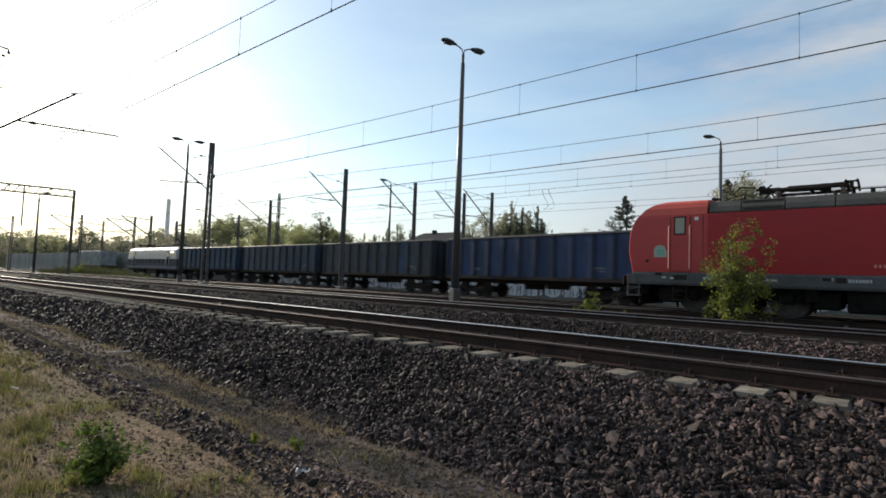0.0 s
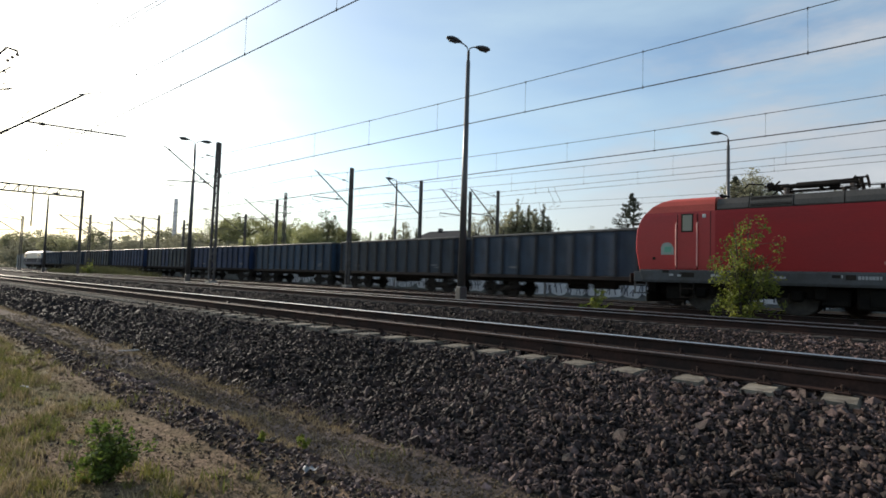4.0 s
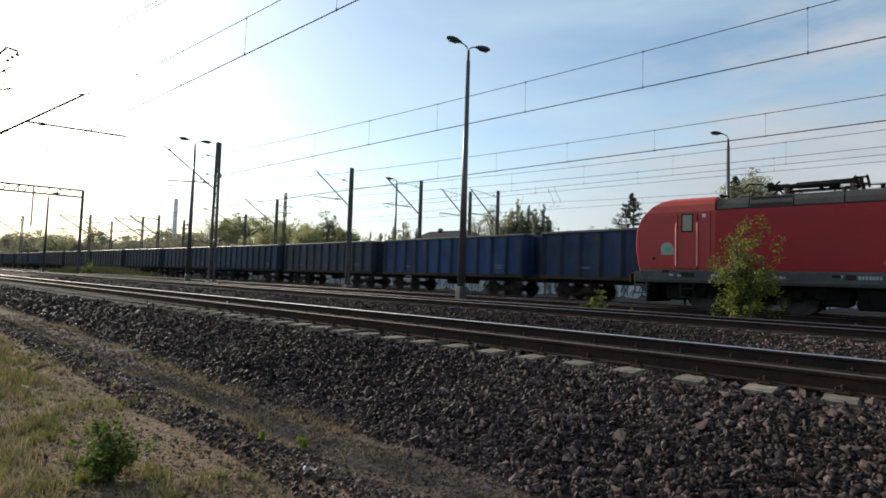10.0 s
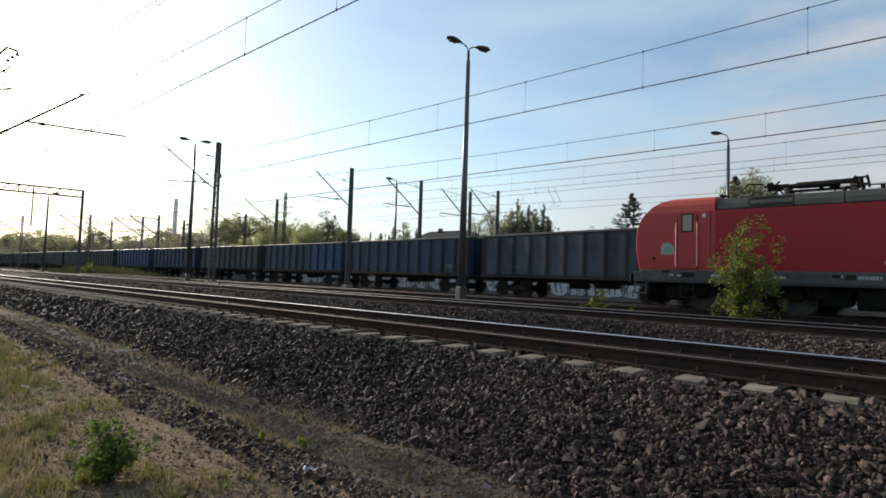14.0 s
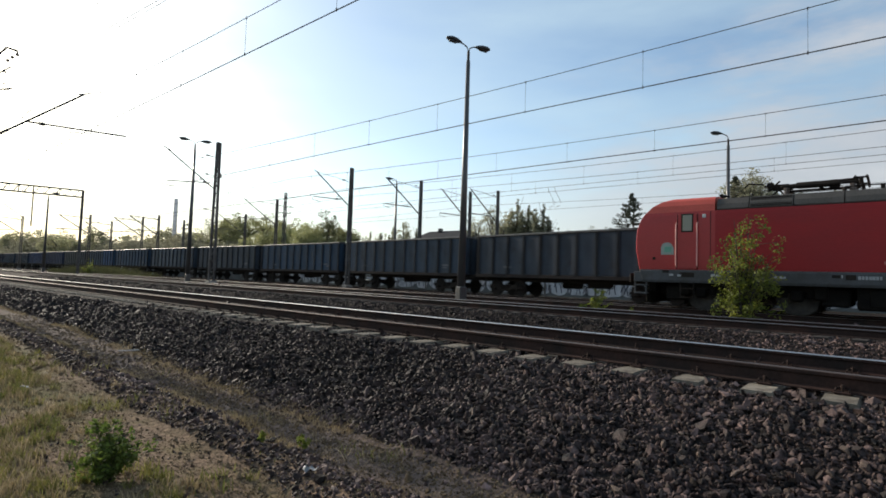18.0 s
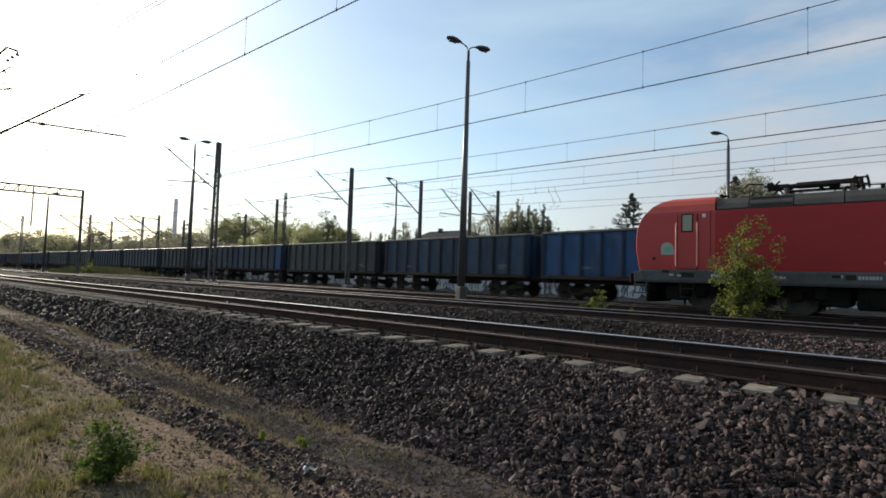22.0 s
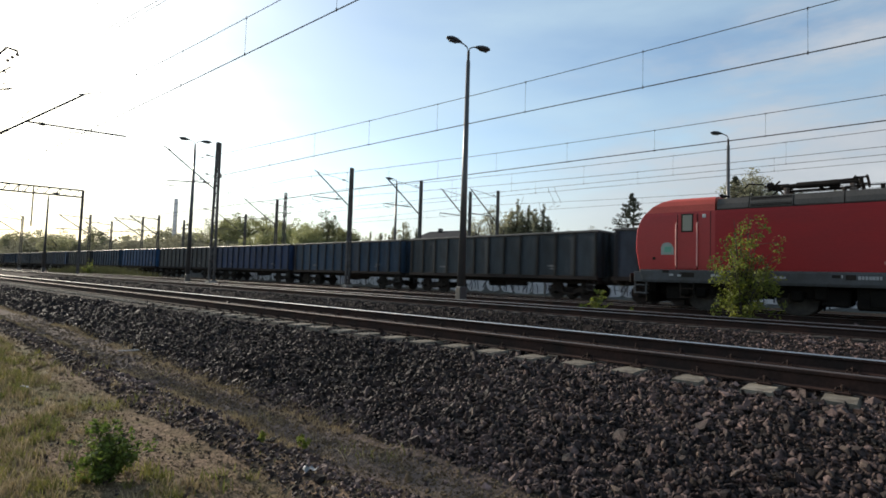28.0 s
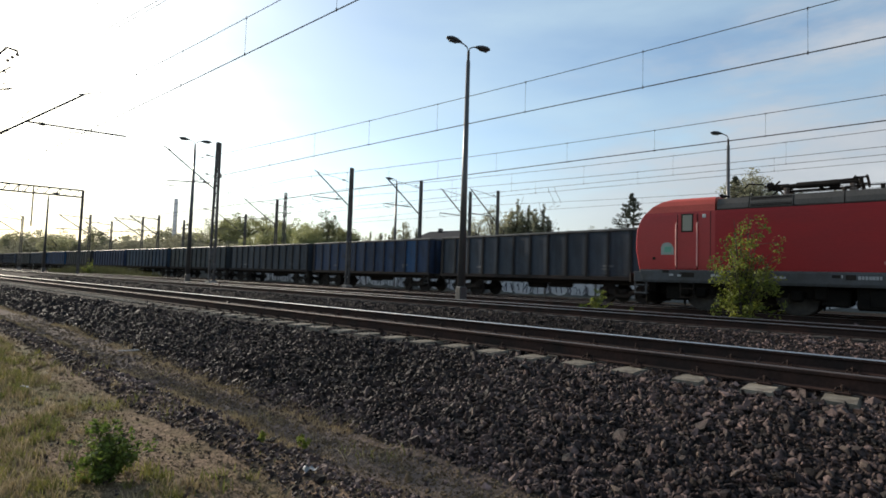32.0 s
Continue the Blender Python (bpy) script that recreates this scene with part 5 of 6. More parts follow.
wire_run("far overhead wires beyond the goods train", 38.0, 6.60, 0.27, -60, 170, (29, 60), 0.0, step=7.0, count=26)
for pts, r in (([P(24.2, 3.95, 8.42), P(19, 4.2, 7.97), P(15.6, 4.3, 7.70), P(5, 4.4, 7.2), P(-20, 4.3, 8.2)], 0.008), ([P(24.2, 3.8, 7.30), P(17.8, 4.2, 6.93), P(12.1, 4.3, 6.50), P(4, 4.4, 6.2), P(-20, 4.2, 7.2)], 0.008),
               ([P(24.2, 3.75, 7.25), P(17.8, 4.28, 6.88), P(12.1, 4.36, 6.46), P(4, 4.45, 6.16), P(-20, 4.25, 7.2)], 0.007)):
    fw = thing("feeder_wire", Matrix(), "thin feeder wire hung from a mast", "overhead wire")
    part("wire", MB().tube(pts, r, 4), M["wire"], fw)


# ---------------------------------------------------------------- barrier, container wagon, house, chimney
def noise_barrier():
    nb = thing("noise_barrier", at(0, 35.0, -0.36), "long pale grey noise barrier behind the goods train", "barrier", kind="structure")
    pm = MB().box(2.0, 0, 2.0, 3.86, 0.12, 3.92, 0.02)
    for k in range(7):
        pm.box(2.0, 0.07, 0.35 + k * 0.55, 3.80, 0.03, 0.06, 0.01)
    pm = pm.mesh("panel", M["barrier"])
    post = MB().box(0, 0, 2.05, 0.18, 0.22, 4.1, 0.02).mesh("post", M["concrete"])
    for i in range(-6, 47):
        part("panel", pm, None, nb, m=Matrix.Translation((i * 4.0, 0, 0)))
        part("post", post, None, nb, m=Matrix.Translation((i * 4.0, 0, 0)))
    # sprayed lettering along the foot of the panels: broad pale patches with darker strokes over them
    spray = random.Random(11)
    u = -22.0
    while u < 62:
        wd = spray.uniform(1.2, 2.6)
        top = spray.uniform(1.0, 1.5)
        k = 12
        rim = [(u + wd * 0.5 + wd * 0.52 * math.cos(6.283 * q / k) * spray.uniform(0.85, 1.1), top * 0.5 + top * 0.5 * max(-0.9, math.sin(6.283 * q / k)) * spray.uniform(0.85, 1.1)) for q in range(k)]
        patch = MB().add([(x, 0.094, z + 0.1) for x, z in rim] + [(x, 0.088, z + 0.1) for x, z in rim], [tuple(range(k))[::-1], tuple(range(k, 2 * k))] + [(q, (q + 1) % k, k + (q + 1) % k, k + q) for q in range(k)])
        part("spray_patch", patch, M["scrawl_pale"], nb, "white sprayed patch")
        sc = MB()
        x = u + 0.15
        while x < u + wd - 0.15:
            z0, z1 = spray.uniform(0.2, 0.4), spray.uniform(0.6, top)
            sc.tube([(x, 0.10, z0), (x + spray.uniform(-0.1, 0.1), 0.10, (z0 + z1) / 2), (x + spray.uniform(-0.1, 0.2), 0.10, z1)], spray.uniform(0.025, 0.045), 5)
            if spray.random() < 0.6:
                sc.tube([(x, 0.10, z1), (x + 0.22, 0.10, spray.uniform(0.3, 1.0))], 0.03, 5)
            x += spray.uniform(0.30, 0.70)
        part("scrawl", sc, M["scrawl_dark"], nb, "dark unreadable sprayed strokes")
        u += wd * spray.uniform(0.75, 1.05)
    return nb


M["barrier"] = mat("noise_barrier_paint", (0.25, 0.255, 0.245), 0.8, spec=0.2, vary=0.2, scale=0.8, fine=15, bump=0.1, second=(0.16, 0.165, 0.155), each=0.12)
M["scrawl_dark"] = mat("spray_dark", (0.10, 0.10, 0.12), 0.7, vary=0.2)
M["scrawl_pale"] = mat("spray_pale", (0.80, 0.79, 0.78), 0.7, vary=0.2)
noise_barrier()


def container_wagon():
    c = thing("container_wagon", at(107.5, 32.4, -0.36), "pale container on a dark flat wagon by the barrier", "wagon")
    part("container", MB().box(0, 0, 2.75, 12.4, 2.4, 2.5, 0.04), M["container"], c, "pale steel container")
    for i in range(24):
        part("corrugation", MB().box(-5.95 + i * 0.516, 1.21, 2.75, 0.2, 0.05, 2.3, 0.02), M["container"], c)
    part("flat_bed", MB().box(0, 0, 1.35, 13.2, 2.6, 0.28, 0.03), M["dark"], c)
    for x in (-4.4, 4.4):
        mb = MB()
        for a in (-0.9, 0.9):
            mb.tube([(x + a, -0.8, 0.75), (x + a, 0.8, 0.75)], 0.46, 18)
        mb.box(x, 0, 0.95, 2.6, 2.0, 0.5, 0.05)
        part("bogie", mb, M["dark"], c)


M["container"] = mat("container_paint", (0.34, 0.345, 0.335), 0.7, spec=0.2, vary=0.2, scale=1.0, fine=14, bump=0.08, second=(0.16, 0.165, 0.16))
container_wagon()


def house():
    h = thing("house", at(50.5, 60, -0.4), "low house with dark roof beyond the railway", "house")
    part("wall", MB().box(0, 0, 3.05, 11, 8, 6.1, 0.02), M["plaster"], h, "grey plaster wall")
    rf = MB().add([(-5.9, -4.5, 6.1), (5.9, -4.5, 6.1), (5.9, 4.5, 6.1), (-5.9, 4.5, 6.1), (-4.0, 0, 8.2), (4.0, 0, 8.2), (-5.9, -4.5, 5.95), (5.9, -4.5, 5.95), (5.9, 4.5, 5.95), (-5.9, 4.5, 5.95)],
                  [(0, 1, 5, 4), (2, 3, 4, 5), (1, 2, 5), (3, 0, 4), (0, 6, 7, 1), (1, 7, 8, 2), (2, 8, 9, 3), (3, 9, 6, 0), (6, 9, 8, 7)])
    r = part("roof", rf, M["roofdark"], h, "dark hipped roof")
    for x in (-3.0, 1.5):
        part("chimney", MB().box(x, 0.4, 8.22, 0.6, 0.5, 0.62, 0.03), M["roofdark"], r)
    for i in range(4):
        part("window", MB().box(-3.9 + i * 2.6, 4.02, 3.6, 1.2, 0.06, 1.3, 0.02), M["glass"], h)


M["plaster"] = mat("grey_plaster", (0.36, 0.34, 0.31), 0.9, vary=0.15, scale=1.5, fine=30)
M["roofdark"] = mat("dark_roof_sheet", (0.05, 0.048, 0.05), 0.9, spec=0.08, vary=0.2, scale=2, fine=20)
house()
ch = thing("chimney", at(146.4, 60, -0.4), "tall pale concrete chimney far behind the trees", "chimney")
part("shaft", MB().tube([(0, 0, 0), (0, 0, 10), (0, 0, 20.0)], 0.62, 14, 0.50), M["pale_concrete"], ch, smooth=True)


# ---------------------------------------------------------------- trees and bushes
def leaf_cloud(blobs, count, size, rng, droop=0.0):
    """Leaf cards of two triangles spread over uneven clumps."""
    v, f = [], []
    for i in range(count):
        c, r = blobs[rng.randrange(len(blobs))]
        while True:
            d = Vector((rng.uniform(-1, 1), rng.uniform(-1, 1), rng.uniform(-1, 1)))
            if d.length <= 1:
                break
        p = Vector(c) + Vector((d.x * r, d.y * r, d.z * r * 0.85))
        a = Vector((rng.gauss(0, 1), rng.gauss(0, 1), rng.gauss(0, 0.8) - droop)).normalized() * size * rng.uniform(0.6, 1.3)
        b = a.cross(Vector((rng.gauss(0, 1), rng.gauss(0, 1), rng.gauss(0, 1)))).normalized() * size * rng.uniform(0.3, 0.55)
        o = len(v)
        v += [tuple(p - a), tuple(p + b), tuple(p + a), tuple(p - b)]
        f.append((o, o + 1, o + 2, o + 3))
    return v, f


def tree(seed, kind, H=10.0):
    rng = random.Random(seed)
    mb, limbs, blobs = MB(), MB(), []
    top = 0.92 * H
    bend = Vector((rng.uniform(-0.3, 0.3), rng.uniform(-0.3, 0.3), 0))
    mb.tube([(0, 0, -0.3), tuple(bend * 0.4 + Vector((0, 0, H * 0.3))), tuple(bend + Vector((0, 0, top)))], 0.022 * H, 8, 0.004 * H)
    if kind == "conifer":
        for i in range(34):
            z = H * (0.30 + 0.69 * i / 33)
            for j in range(6 if i % 3 else 3):
                a = rng.uniform(0, 6.28)
                r = min((H - z) * 0.56 + 0.06, 2.5) * rng.uniform(0.45, 1.2)
                e = Vector((math.cos(a) * r, math.sin(a) * r, z + r * 0.10))
                limbs.tube([(0, 0, z), tuple(e)], 0.02, 4, 0.008)
                for q in (0.3, 0.6, 0.85, 1.0):
                    blobs.append((e * q + Vector((0, 0, z * (1 - q))), 0.13 + 0.05 * q))
        cards, size = 5600, 0.105
    else:
        count = {"broad": 26, "copse": 24, "poplar": 30, "birch": 34, "spire": 8}[kind]
        for i in range(count):
            z = H * rng.uniform(0.25, 0.9)
            w = {"broad": 0.34, "copse": 0.34, "poplar": 0.10, "birch": 0.13, "spire": 0.085}[kind] * H * math.sin(math.pi * min(1, max(0.12, (z / H - 0.12) / 0.9)))
            a = rng.uniform(0, 6.28)
            e = Vector((math.cos(a) * w, math.sin(a) * w, z + {"broad": 0.08, "copse": 0.08, "poplar": 0.12, "birch": 0.22, "spire": 0.30}[kind] * H * rng.uniform(0.4, 1)))
            e.z = min(e.z, H * 0.97)
            mid = Vector((e.x * 0.5, e.y * 0.5, (z + e.z) / 2 - 0.2))
            limbs.tube([tuple(bend * z / H + Vector((0, 0, z * 0.85))), tuple(mid), tuple(e)], (0.0035 if kind == "spire" else 0.007) * H, 5, 0.0015 * H)
            for q in range(3):
                o = Vector((rng.gauss(0, 1), rng.gauss(0, 1), rng.gauss(0, 1))) * 0.05 * H
                tw = e + o
                limbs.tube([tuple(mid), tuple(tw)], 0.0022 * H, 4, 0.001 * H)
                if kind != "spire":
                    blobs.append((tw, {"broad": 0.11, "copse": 0.12}.get(kind, 0.055) * H * rng.uniform(0.6, 1.25)))
        cards, size = {"broad": (6500, 0.19), "copse": (2600, 0.30), "poplar": (3600, 0.15), "birch": (2900, 0.12), "spire": (9000, 0.095)}[kind]
    if kind == "spire":
        # a sheaf of upright shoots, each leafy to its tip
        for q in range(16):
            a, r, top = rng.uniform(0, 6.28), 0.125 * H * rng.uniform(0.1, 1), H * rng.uniform(0.68, 1.0)
            foot, tip = Vector((math.cos(a) * r * 0.5, math.sin(a) * r * 0.5, 0.2 * H)), Vector((math.cos(a) * r, math.sin(a) * r, top))
            limbs.tube([tuple(foot), tuple(tip)], 0.003 * H, 4, 0.001 * H)
            for i in range(16):
                f = rng.uniform(0.2, 1.0)
                blobs.append((foot.lerp(tip, f), 0.040 * H * (1.1 - 0.62 * f) + 0.04))
        blobs += [(bend + Vector((rng.gauss(0, 0.06), rng.gauss(0, 0.06), H * rng.uniform(0.78, 0.99))), 0.10) for q in range(20)]
    v, f = leaf_cloud(blobs, cards, size, rng)
    leaves = MB()
    leaves.v, leaves.f = v, f
    return mb.mesh("trunk", M["bark"]), limbs.mesh("limb", M["bark"]), leaves.mesh("crown", M[{"broad": "leaf", "copse": "leaf_hazy", "poplar": "leaf_dark", "birch": "leaf_fresh", "spire": "leaf_fresh", "conifer": "needle"}[kind]])


M["leaf"] = mat("leaf_green", (0.37, 0.375, 0.17), 0.7, vary=0.25, scale=0.4, fine=3, bump=0, second=(0.26, 0.265, 0.13), island=0.35, trans=0.62, each=0.25)
# leaf_hazy and leaf_far carry the distance haze in their colour, as a greyer tone
M["leaf_hazy"] = mat("leaf_hazy", (0.33, 0.32, 0.18), 0.7, vary=0.25, scale=0.4, fine=3, bump=0, second=(0.21, 0.21, 0.12), island=0.35, trans=0.6, each=0.25)
M["leaf_far"] = mat("leaf_far", (0.33, 0.31, 0.21), 0.8, vary=0.25, scale=0.15, fine=2, bump=0, second=(0.21, 0.20, 0.14), island=0.35, trans=0.5)
M["leaf_dark"] = mat("leaf_dark", (0.15, 0.155, 0.07), 0.7, vary=0.25, scale=0.4, fine=3, bump=0, island=0.35, trans=0.35, each=0.2)
M["leaf_fresh"] = mat("leaf_fresh", (0.38, 0.37, 0.24), 0.7, vary=0.25, scale=0.4, fine=3, bump=0, island=0.45, trans=0.55, each=0.2)
M["needle"] = mat("needle_green", (0.06, 0.07, 0.045), 0.8, vary=0.25, scale=0.6, fine=3, bump=0, island=0.35, trans=0.15)
M["leaf_bush"] = mat("leaf_bright", (0.225, 0.225, 0.03), 0.6, vary=0.2, scale=2, fine=9, bump=0, second=(0.13, 0.17, 0.03), island=0.35, trans=0.55)
M["leaf_weed"] = mat("leaf_weed", (0.125, 0.165, 0.035), 0.6, spec=0.25, vary=0.2, scale=4, fine=15, bump=0, second=(0.085, 0.125, 0.025), island=0.4, trans=0.5)

KINDS = {"f": ("copse", "hazy leafy tree of the far copse", "tree"), "d": ("broad", "leafy spring tree behind the railway", "tree"), "p": ("poplar", "slim dark poplar behind the railway", "tree"), "b": ("birch", "thin half-leafed tree behind the railway", "tree"), "s": ("spire", "slender spiky half-leafed tree behind the railway", "tree"), "c": ("conifer", "dark conifer behind the railway", "tree")}
TREE_MESH = {k: [tree(40 + 7 * i + ord(k), KINDS[k][0]) for i in range(4 if k in "dbsf" else 1)] for k in KINDS}


def plant_tree(kind, u, n, h, i):
    k, label, cat = KINDS[kind]
    tk, lb, cr = TREE_MESH[kind][i % len(TREE_MESH[kind])]
    s = h / 10.0
    t = thing("tree", at(u, n, -0.4, (i * 137) % 360) @ Matrix.Scale(s, 4), label, cat, "trees behind the railway")
    part("trunk", tk, None, t)
    part("branchwork", lb, None, t)
    part("crown", cr, None, t)


TREES = [("d", 128, 60.8, 11.4), ("d", 118, 58.6, 12.0), ("d", 127, 66.5, 13.9), ("d", 122.7, 67.9, 14.3), ("d", 100, 58.9, 12.5), ("d", 104.5, 66, 12.4), ("d", 93, 62, 10.8), ("d", 85, 59.5, 9.8), ("d", 84, 61, 10.2),
         ("d", 83.4, 65.7, 10.6), ("d", 81, 66.7, 9.5), ("p", 82.3, 62, 11.9), ("s", 62.5, 55, 8.1), ("s", 60, 55, 7.8), ("s", 57.5, 55, 8.6), ("s", 54.8, 55, 9.3), ("s", 52.5, 55, 8.2), ("b", 36.6, 48.3, 7.8),
         ("b", 36.9, 51.7, 9.1), ("s", 33.4, 50, 9.2), ("s", 32.4, 50, 10.3), ("s", 31.6, 49.6, 8.9), ("s", 30.9, 50, 9.5), ("s", 30.0, 50.3, 8.5), ("s", 28.9, 50, 9.5), ("s", 28.2, 50, 7.9), ("s", 34.5, 49.5, 7.9), ("s", 33.0, 49.0, 8.6), ("s", 29.5, 49.2, 8.6),
         ("c", 21.4, 55, 10.7), ("c", 10.55, 50, 10.6), ("b", 10.0, 50, 9.7), ("b", 9.3, 50.4, 10.1), ("b", 8.8, 50, 9.9), ("b", 23.3, 50, 6.2), ("b", 25.8, 50, 6.3), ("b", 5.8, 50, 8.2), ("b", 3.6, 50, 8.2), ("b", 1, 50, 8.0)]
rng = random.Random(5)
for i in range(26):
    u = 140 + i * 6.4 + rng.uniform(-2, 2)
    TREES.append(("f", u, rng.uniform(40, 52) if u > 170 else rng.uniform(55, 64), rng.uniform(8.4, 10.6) * (0.9 + u / 700)))
for i, (k, u, n, h) in enumerate(TREES):
    plant_tree(k, u, n, h, i)


wood = random.Random(21)
clumps = []
for i in range(2100):
    u = wood.uniform(60, 420) if i < 700 else wood.uniform(100, 230)
    n = wood.uniform(48, 62) if u < 175 else wood.uniform(37, 60)
    top = 4.6 if u < 104 else (4.8 + 0.020 * u) * (0.92 + 0.35 * noise.noise(Vector((u * 0.11, n * 0.05, 2))))
    clumps.append((P(u, n, wood.uniform(0.5, top)), wood.uniform(0.8, 2.0)))
v, f = leaf_cloud(clumps, 120000, 0.34, wood)
hedge = MB()
hedge.v, hedge.f = v, f
tagged(new("far_thicket", hedge.mesh("far_thicket", M["leaf_far"])), "dense spring thicket behind the noise barrier", "thicket", kind="stuff")


def motions():
    for w, mid in consist:
        walk(w, [(t / 2, train_line(mid + run(t / 2))) for t in range(0, 65)])


# ---------------------------------------------------------------- ballast stones, grass, weeds
import itertools
GOLD = (1 + 5 ** 0.5) / 2
ICO_V = [(0, i, j * GOLD) for i in (-1, 1) for j in (-1, 1)]
ICO_V += [(i, j * GOLD, 0) for i, j, k in [(p[1], p[2] / GOLD, 0) for p in ICO_V]] + [(j * GOLD, 0, i) for i, j in [(p[1], p[2] / GOLD) for p in ICO_V]]
ICO_F = [(i, j, k) for i, j, k in itertools.combinations(range(12), 3)
         if all((Vector(ICO_V[p]) - Vector(ICO_V[q])).length < 2.1 for p, q in ((i, j), (j, k), (k, i)))]
ICO_F = [(i, j, k) if (Vector(ICO_V[j]) - Vector(ICO_V[i])).cross(Vector(ICO_V[k]) - Vector(ICO_V[i])).dot(Vector(ICO_V[i])) > 0 else (i, k, j) for i, j, k in ICO_F]
gen = np.random.default_rng(7)
ROCKS = []
for i in range(24):
    # broken lumps: every corner pushed in or out, cut flat on a few sides
    v = np.array(ICO_V) / 1.9 * gen.uniform(0.78, 1.22, (12, 1))
    for c in range(9):
        d = gen.normal(size=3)
        d /= np.linalg.norm(d)
        over = np.maximum(v @ d - gen.uniform(0.34, 0.72), 0)
        v = v - over[:, None] * d
    ROCKS.append(v * gen.uniform((1.15, 0.75, 0.38), (1.85, 1.15, 0.75)))


# sharp eight-sided chips for what lies farther off
CHIP_F = [(0, 2, 4), (2, 1, 4), (1, 3, 4), (3, 0, 4), (2, 0, 5), (1, 2, 5), (3, 1, 5), (0, 3, 5)]
CHIPS = [np.array([(1, 0, 0), (-1, 0, 0), (0, 1, 0), (0, -1, 0), (0, 0, 1), (0, 0, -1)]) * gen.uniform(0.75, 1.3, (6, 1)) * gen.uniform((0.95, 0.75, 0.55), (1.45, 1.1, 0.9)) + gen.normal(0, 0.16, (6, 3)) for i in range(24)]


def turned(k):
    """k random turns as matrices."""
    q = gen.normal(size=(k, 4))
    q /= np.linalg.norm(q, axis=1)[:, None]
    w, x, y, z = q.T
    return np.stack([1 - 2 * (y * y + z * z), 2 * (x * y - z * w), 2 * (x * z + y * w), 2 * (x * y + z * w), 1 - 2 * (x * x + z * z), 2 * (y * z - x * w),
                     2 * (x * z - y * w), 2 * (y * z + x * w), 1 - 2 * (x * x + y * y)], 1).reshape(k, 3, 3)


def stones(zones):
    """zones: u0, u1, n0, n1, stones per square metre, mean size."""
    vs, fs, off = [], [], 0
    for u0, u1, n0, n1, dens, size in zones:
        whole = u1 <= 14 and n1 < 5.45 and size > 0.03
        faces = np.array(ICO_F if whole else CHIP_F)
        k = int((u1 - u0) * (n1 - n0) * dens)
        u, n = gen.uniform(u0, u1, k), gen.uniform(n0, n1, k)
        n = np.array([spread(a, b) for a, b in zip(u, n)])
        clear = (n < 5.40) | (n > 8.2) | (np.abs((u + 7.70) % 0.6 - 0.3) > 0.165)      # the sleepers of the first track lie bare
        u, n = u[clear], n[clear]
        k = len(u)
        s = size * np.exp(gen.normal(0, 0.30, k)) * 0.5
        z = np.array([ground_z(a, b) for a, b in zip(u, n)]) + s * gen.uniform(-0.1, 0.75, k)
        c = np.stack([DU.x * u + DN.x * n, DU.y * u + DN.y * n, z], 1)
        shape = np.array(ROCKS if whole else CHIPS)[gen.integers(0, 24, k)]
        v = np.einsum("kij,kpj->kpi", turned(k), shape) * s[:, None, None] + c[:, None, :]
        vs.append(v.reshape(-1, 3))
        each = 12 if whole else 6
        fs.append((faces[None] + (np.arange(k) * each)[:, None, None] + off).reshape(-1, 3))
        off += k * each
    v, f = np.concatenate(vs), np.concatenate(fs)
    me = bpy.data.meshes.new("ballast_stones")
    me.vertices.add(len(v))
    me.vertices.foreach_set("co", v.ravel())
    me.loops.add(f.size)
    me.loops.foreach_set("vertex_index", f.ravel())
    me.polygons.add(len(f))
    me.polygons.foreach_set("loop_start", np.arange(0, f.size, 3))
    me.update(calc_edges=True)
    me.polygons.foreach_set("use_smooth", [False] * len(me.polygons))
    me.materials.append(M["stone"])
    return tagged(new("ballast_stones", me), "loose broken grey-brown ballast stones", "ballast", kind="stuff")


ballast = stones([(-4.5, 6, 3.6, 5.40, 1750, 0.049), (6, 14, 3.6, 5.24, 1050, 0.053), (14, 30, 3.6, 5.12, 460, 0.060), (30, 60, 3.6, 5.08, 120, 0.08), (-4.5, 10, 3.45, 3.75, 160, 0.036), (-4.5, 10, 3.05, 3.5, 30, 0.026), (1, 7.5, 2.50, 3.02, 620, 0.040), (1, 16, 2.5, 3.0, 420, 0.022),
                  (7.5, 18, 2.55, 2.98, 330, 0.040), (-5, 16, 5.41, 8.2, 330, 0.050), (-5, 10, 8.2, 13.3, 420, 0.050), (10, 20, 8.2, 13.3, 260, 0.054), (20, 34, 8.2, 13.3, 110, 0.066), (34, 60, 8.2, 13.3, 34, 0.09), (-6, 16, 15.0, 19.8, 80, 0.065), (2, 12, 0.6, 2.5, 22, 0.022), (2, 12, 0.6, 2.4, 3, 0.05), (5, 18, 3.0, 3.65, 260, 0.022)])
# earth clods over the bare ground
M["clod"] = mat("earth_clod", (0.19, 0.135, 0.082), 0.95, spec=0.08, vary=0.3, scale=9, fine=60, bump=0.3, second=(0.10, 0.07, 0.043), island=0.3)
clods = stones([(2.4, 9, 0.2, 2.6, 700, 0.013), (2.4, 7, 0.6, 2.6, 25, 0.035), (9, 18, 0.8, 2.7, 120, 0.035), (1, 9, 2.95, 3.65, 1500, 0.014), (2, 8, 3.0, 3.6, 160, 0.028), (9, 20, 2.95, 3.65, 220, 0.028)])
clods.data.materials[0] = M["clod"]
clods.name = "earth_clods"
tagged(clods, "crumbs and clods of dry brown earth", "earth")
rock_meshes = []
for i in range(8):
    me = bpy.data.meshes.new("stone")
    me.from_pydata([tuple(x) for x in ROCKS[i]], [], ICO_F)
    me.materials.append(M["stone_piece"])
    rock_meshes.append(me)
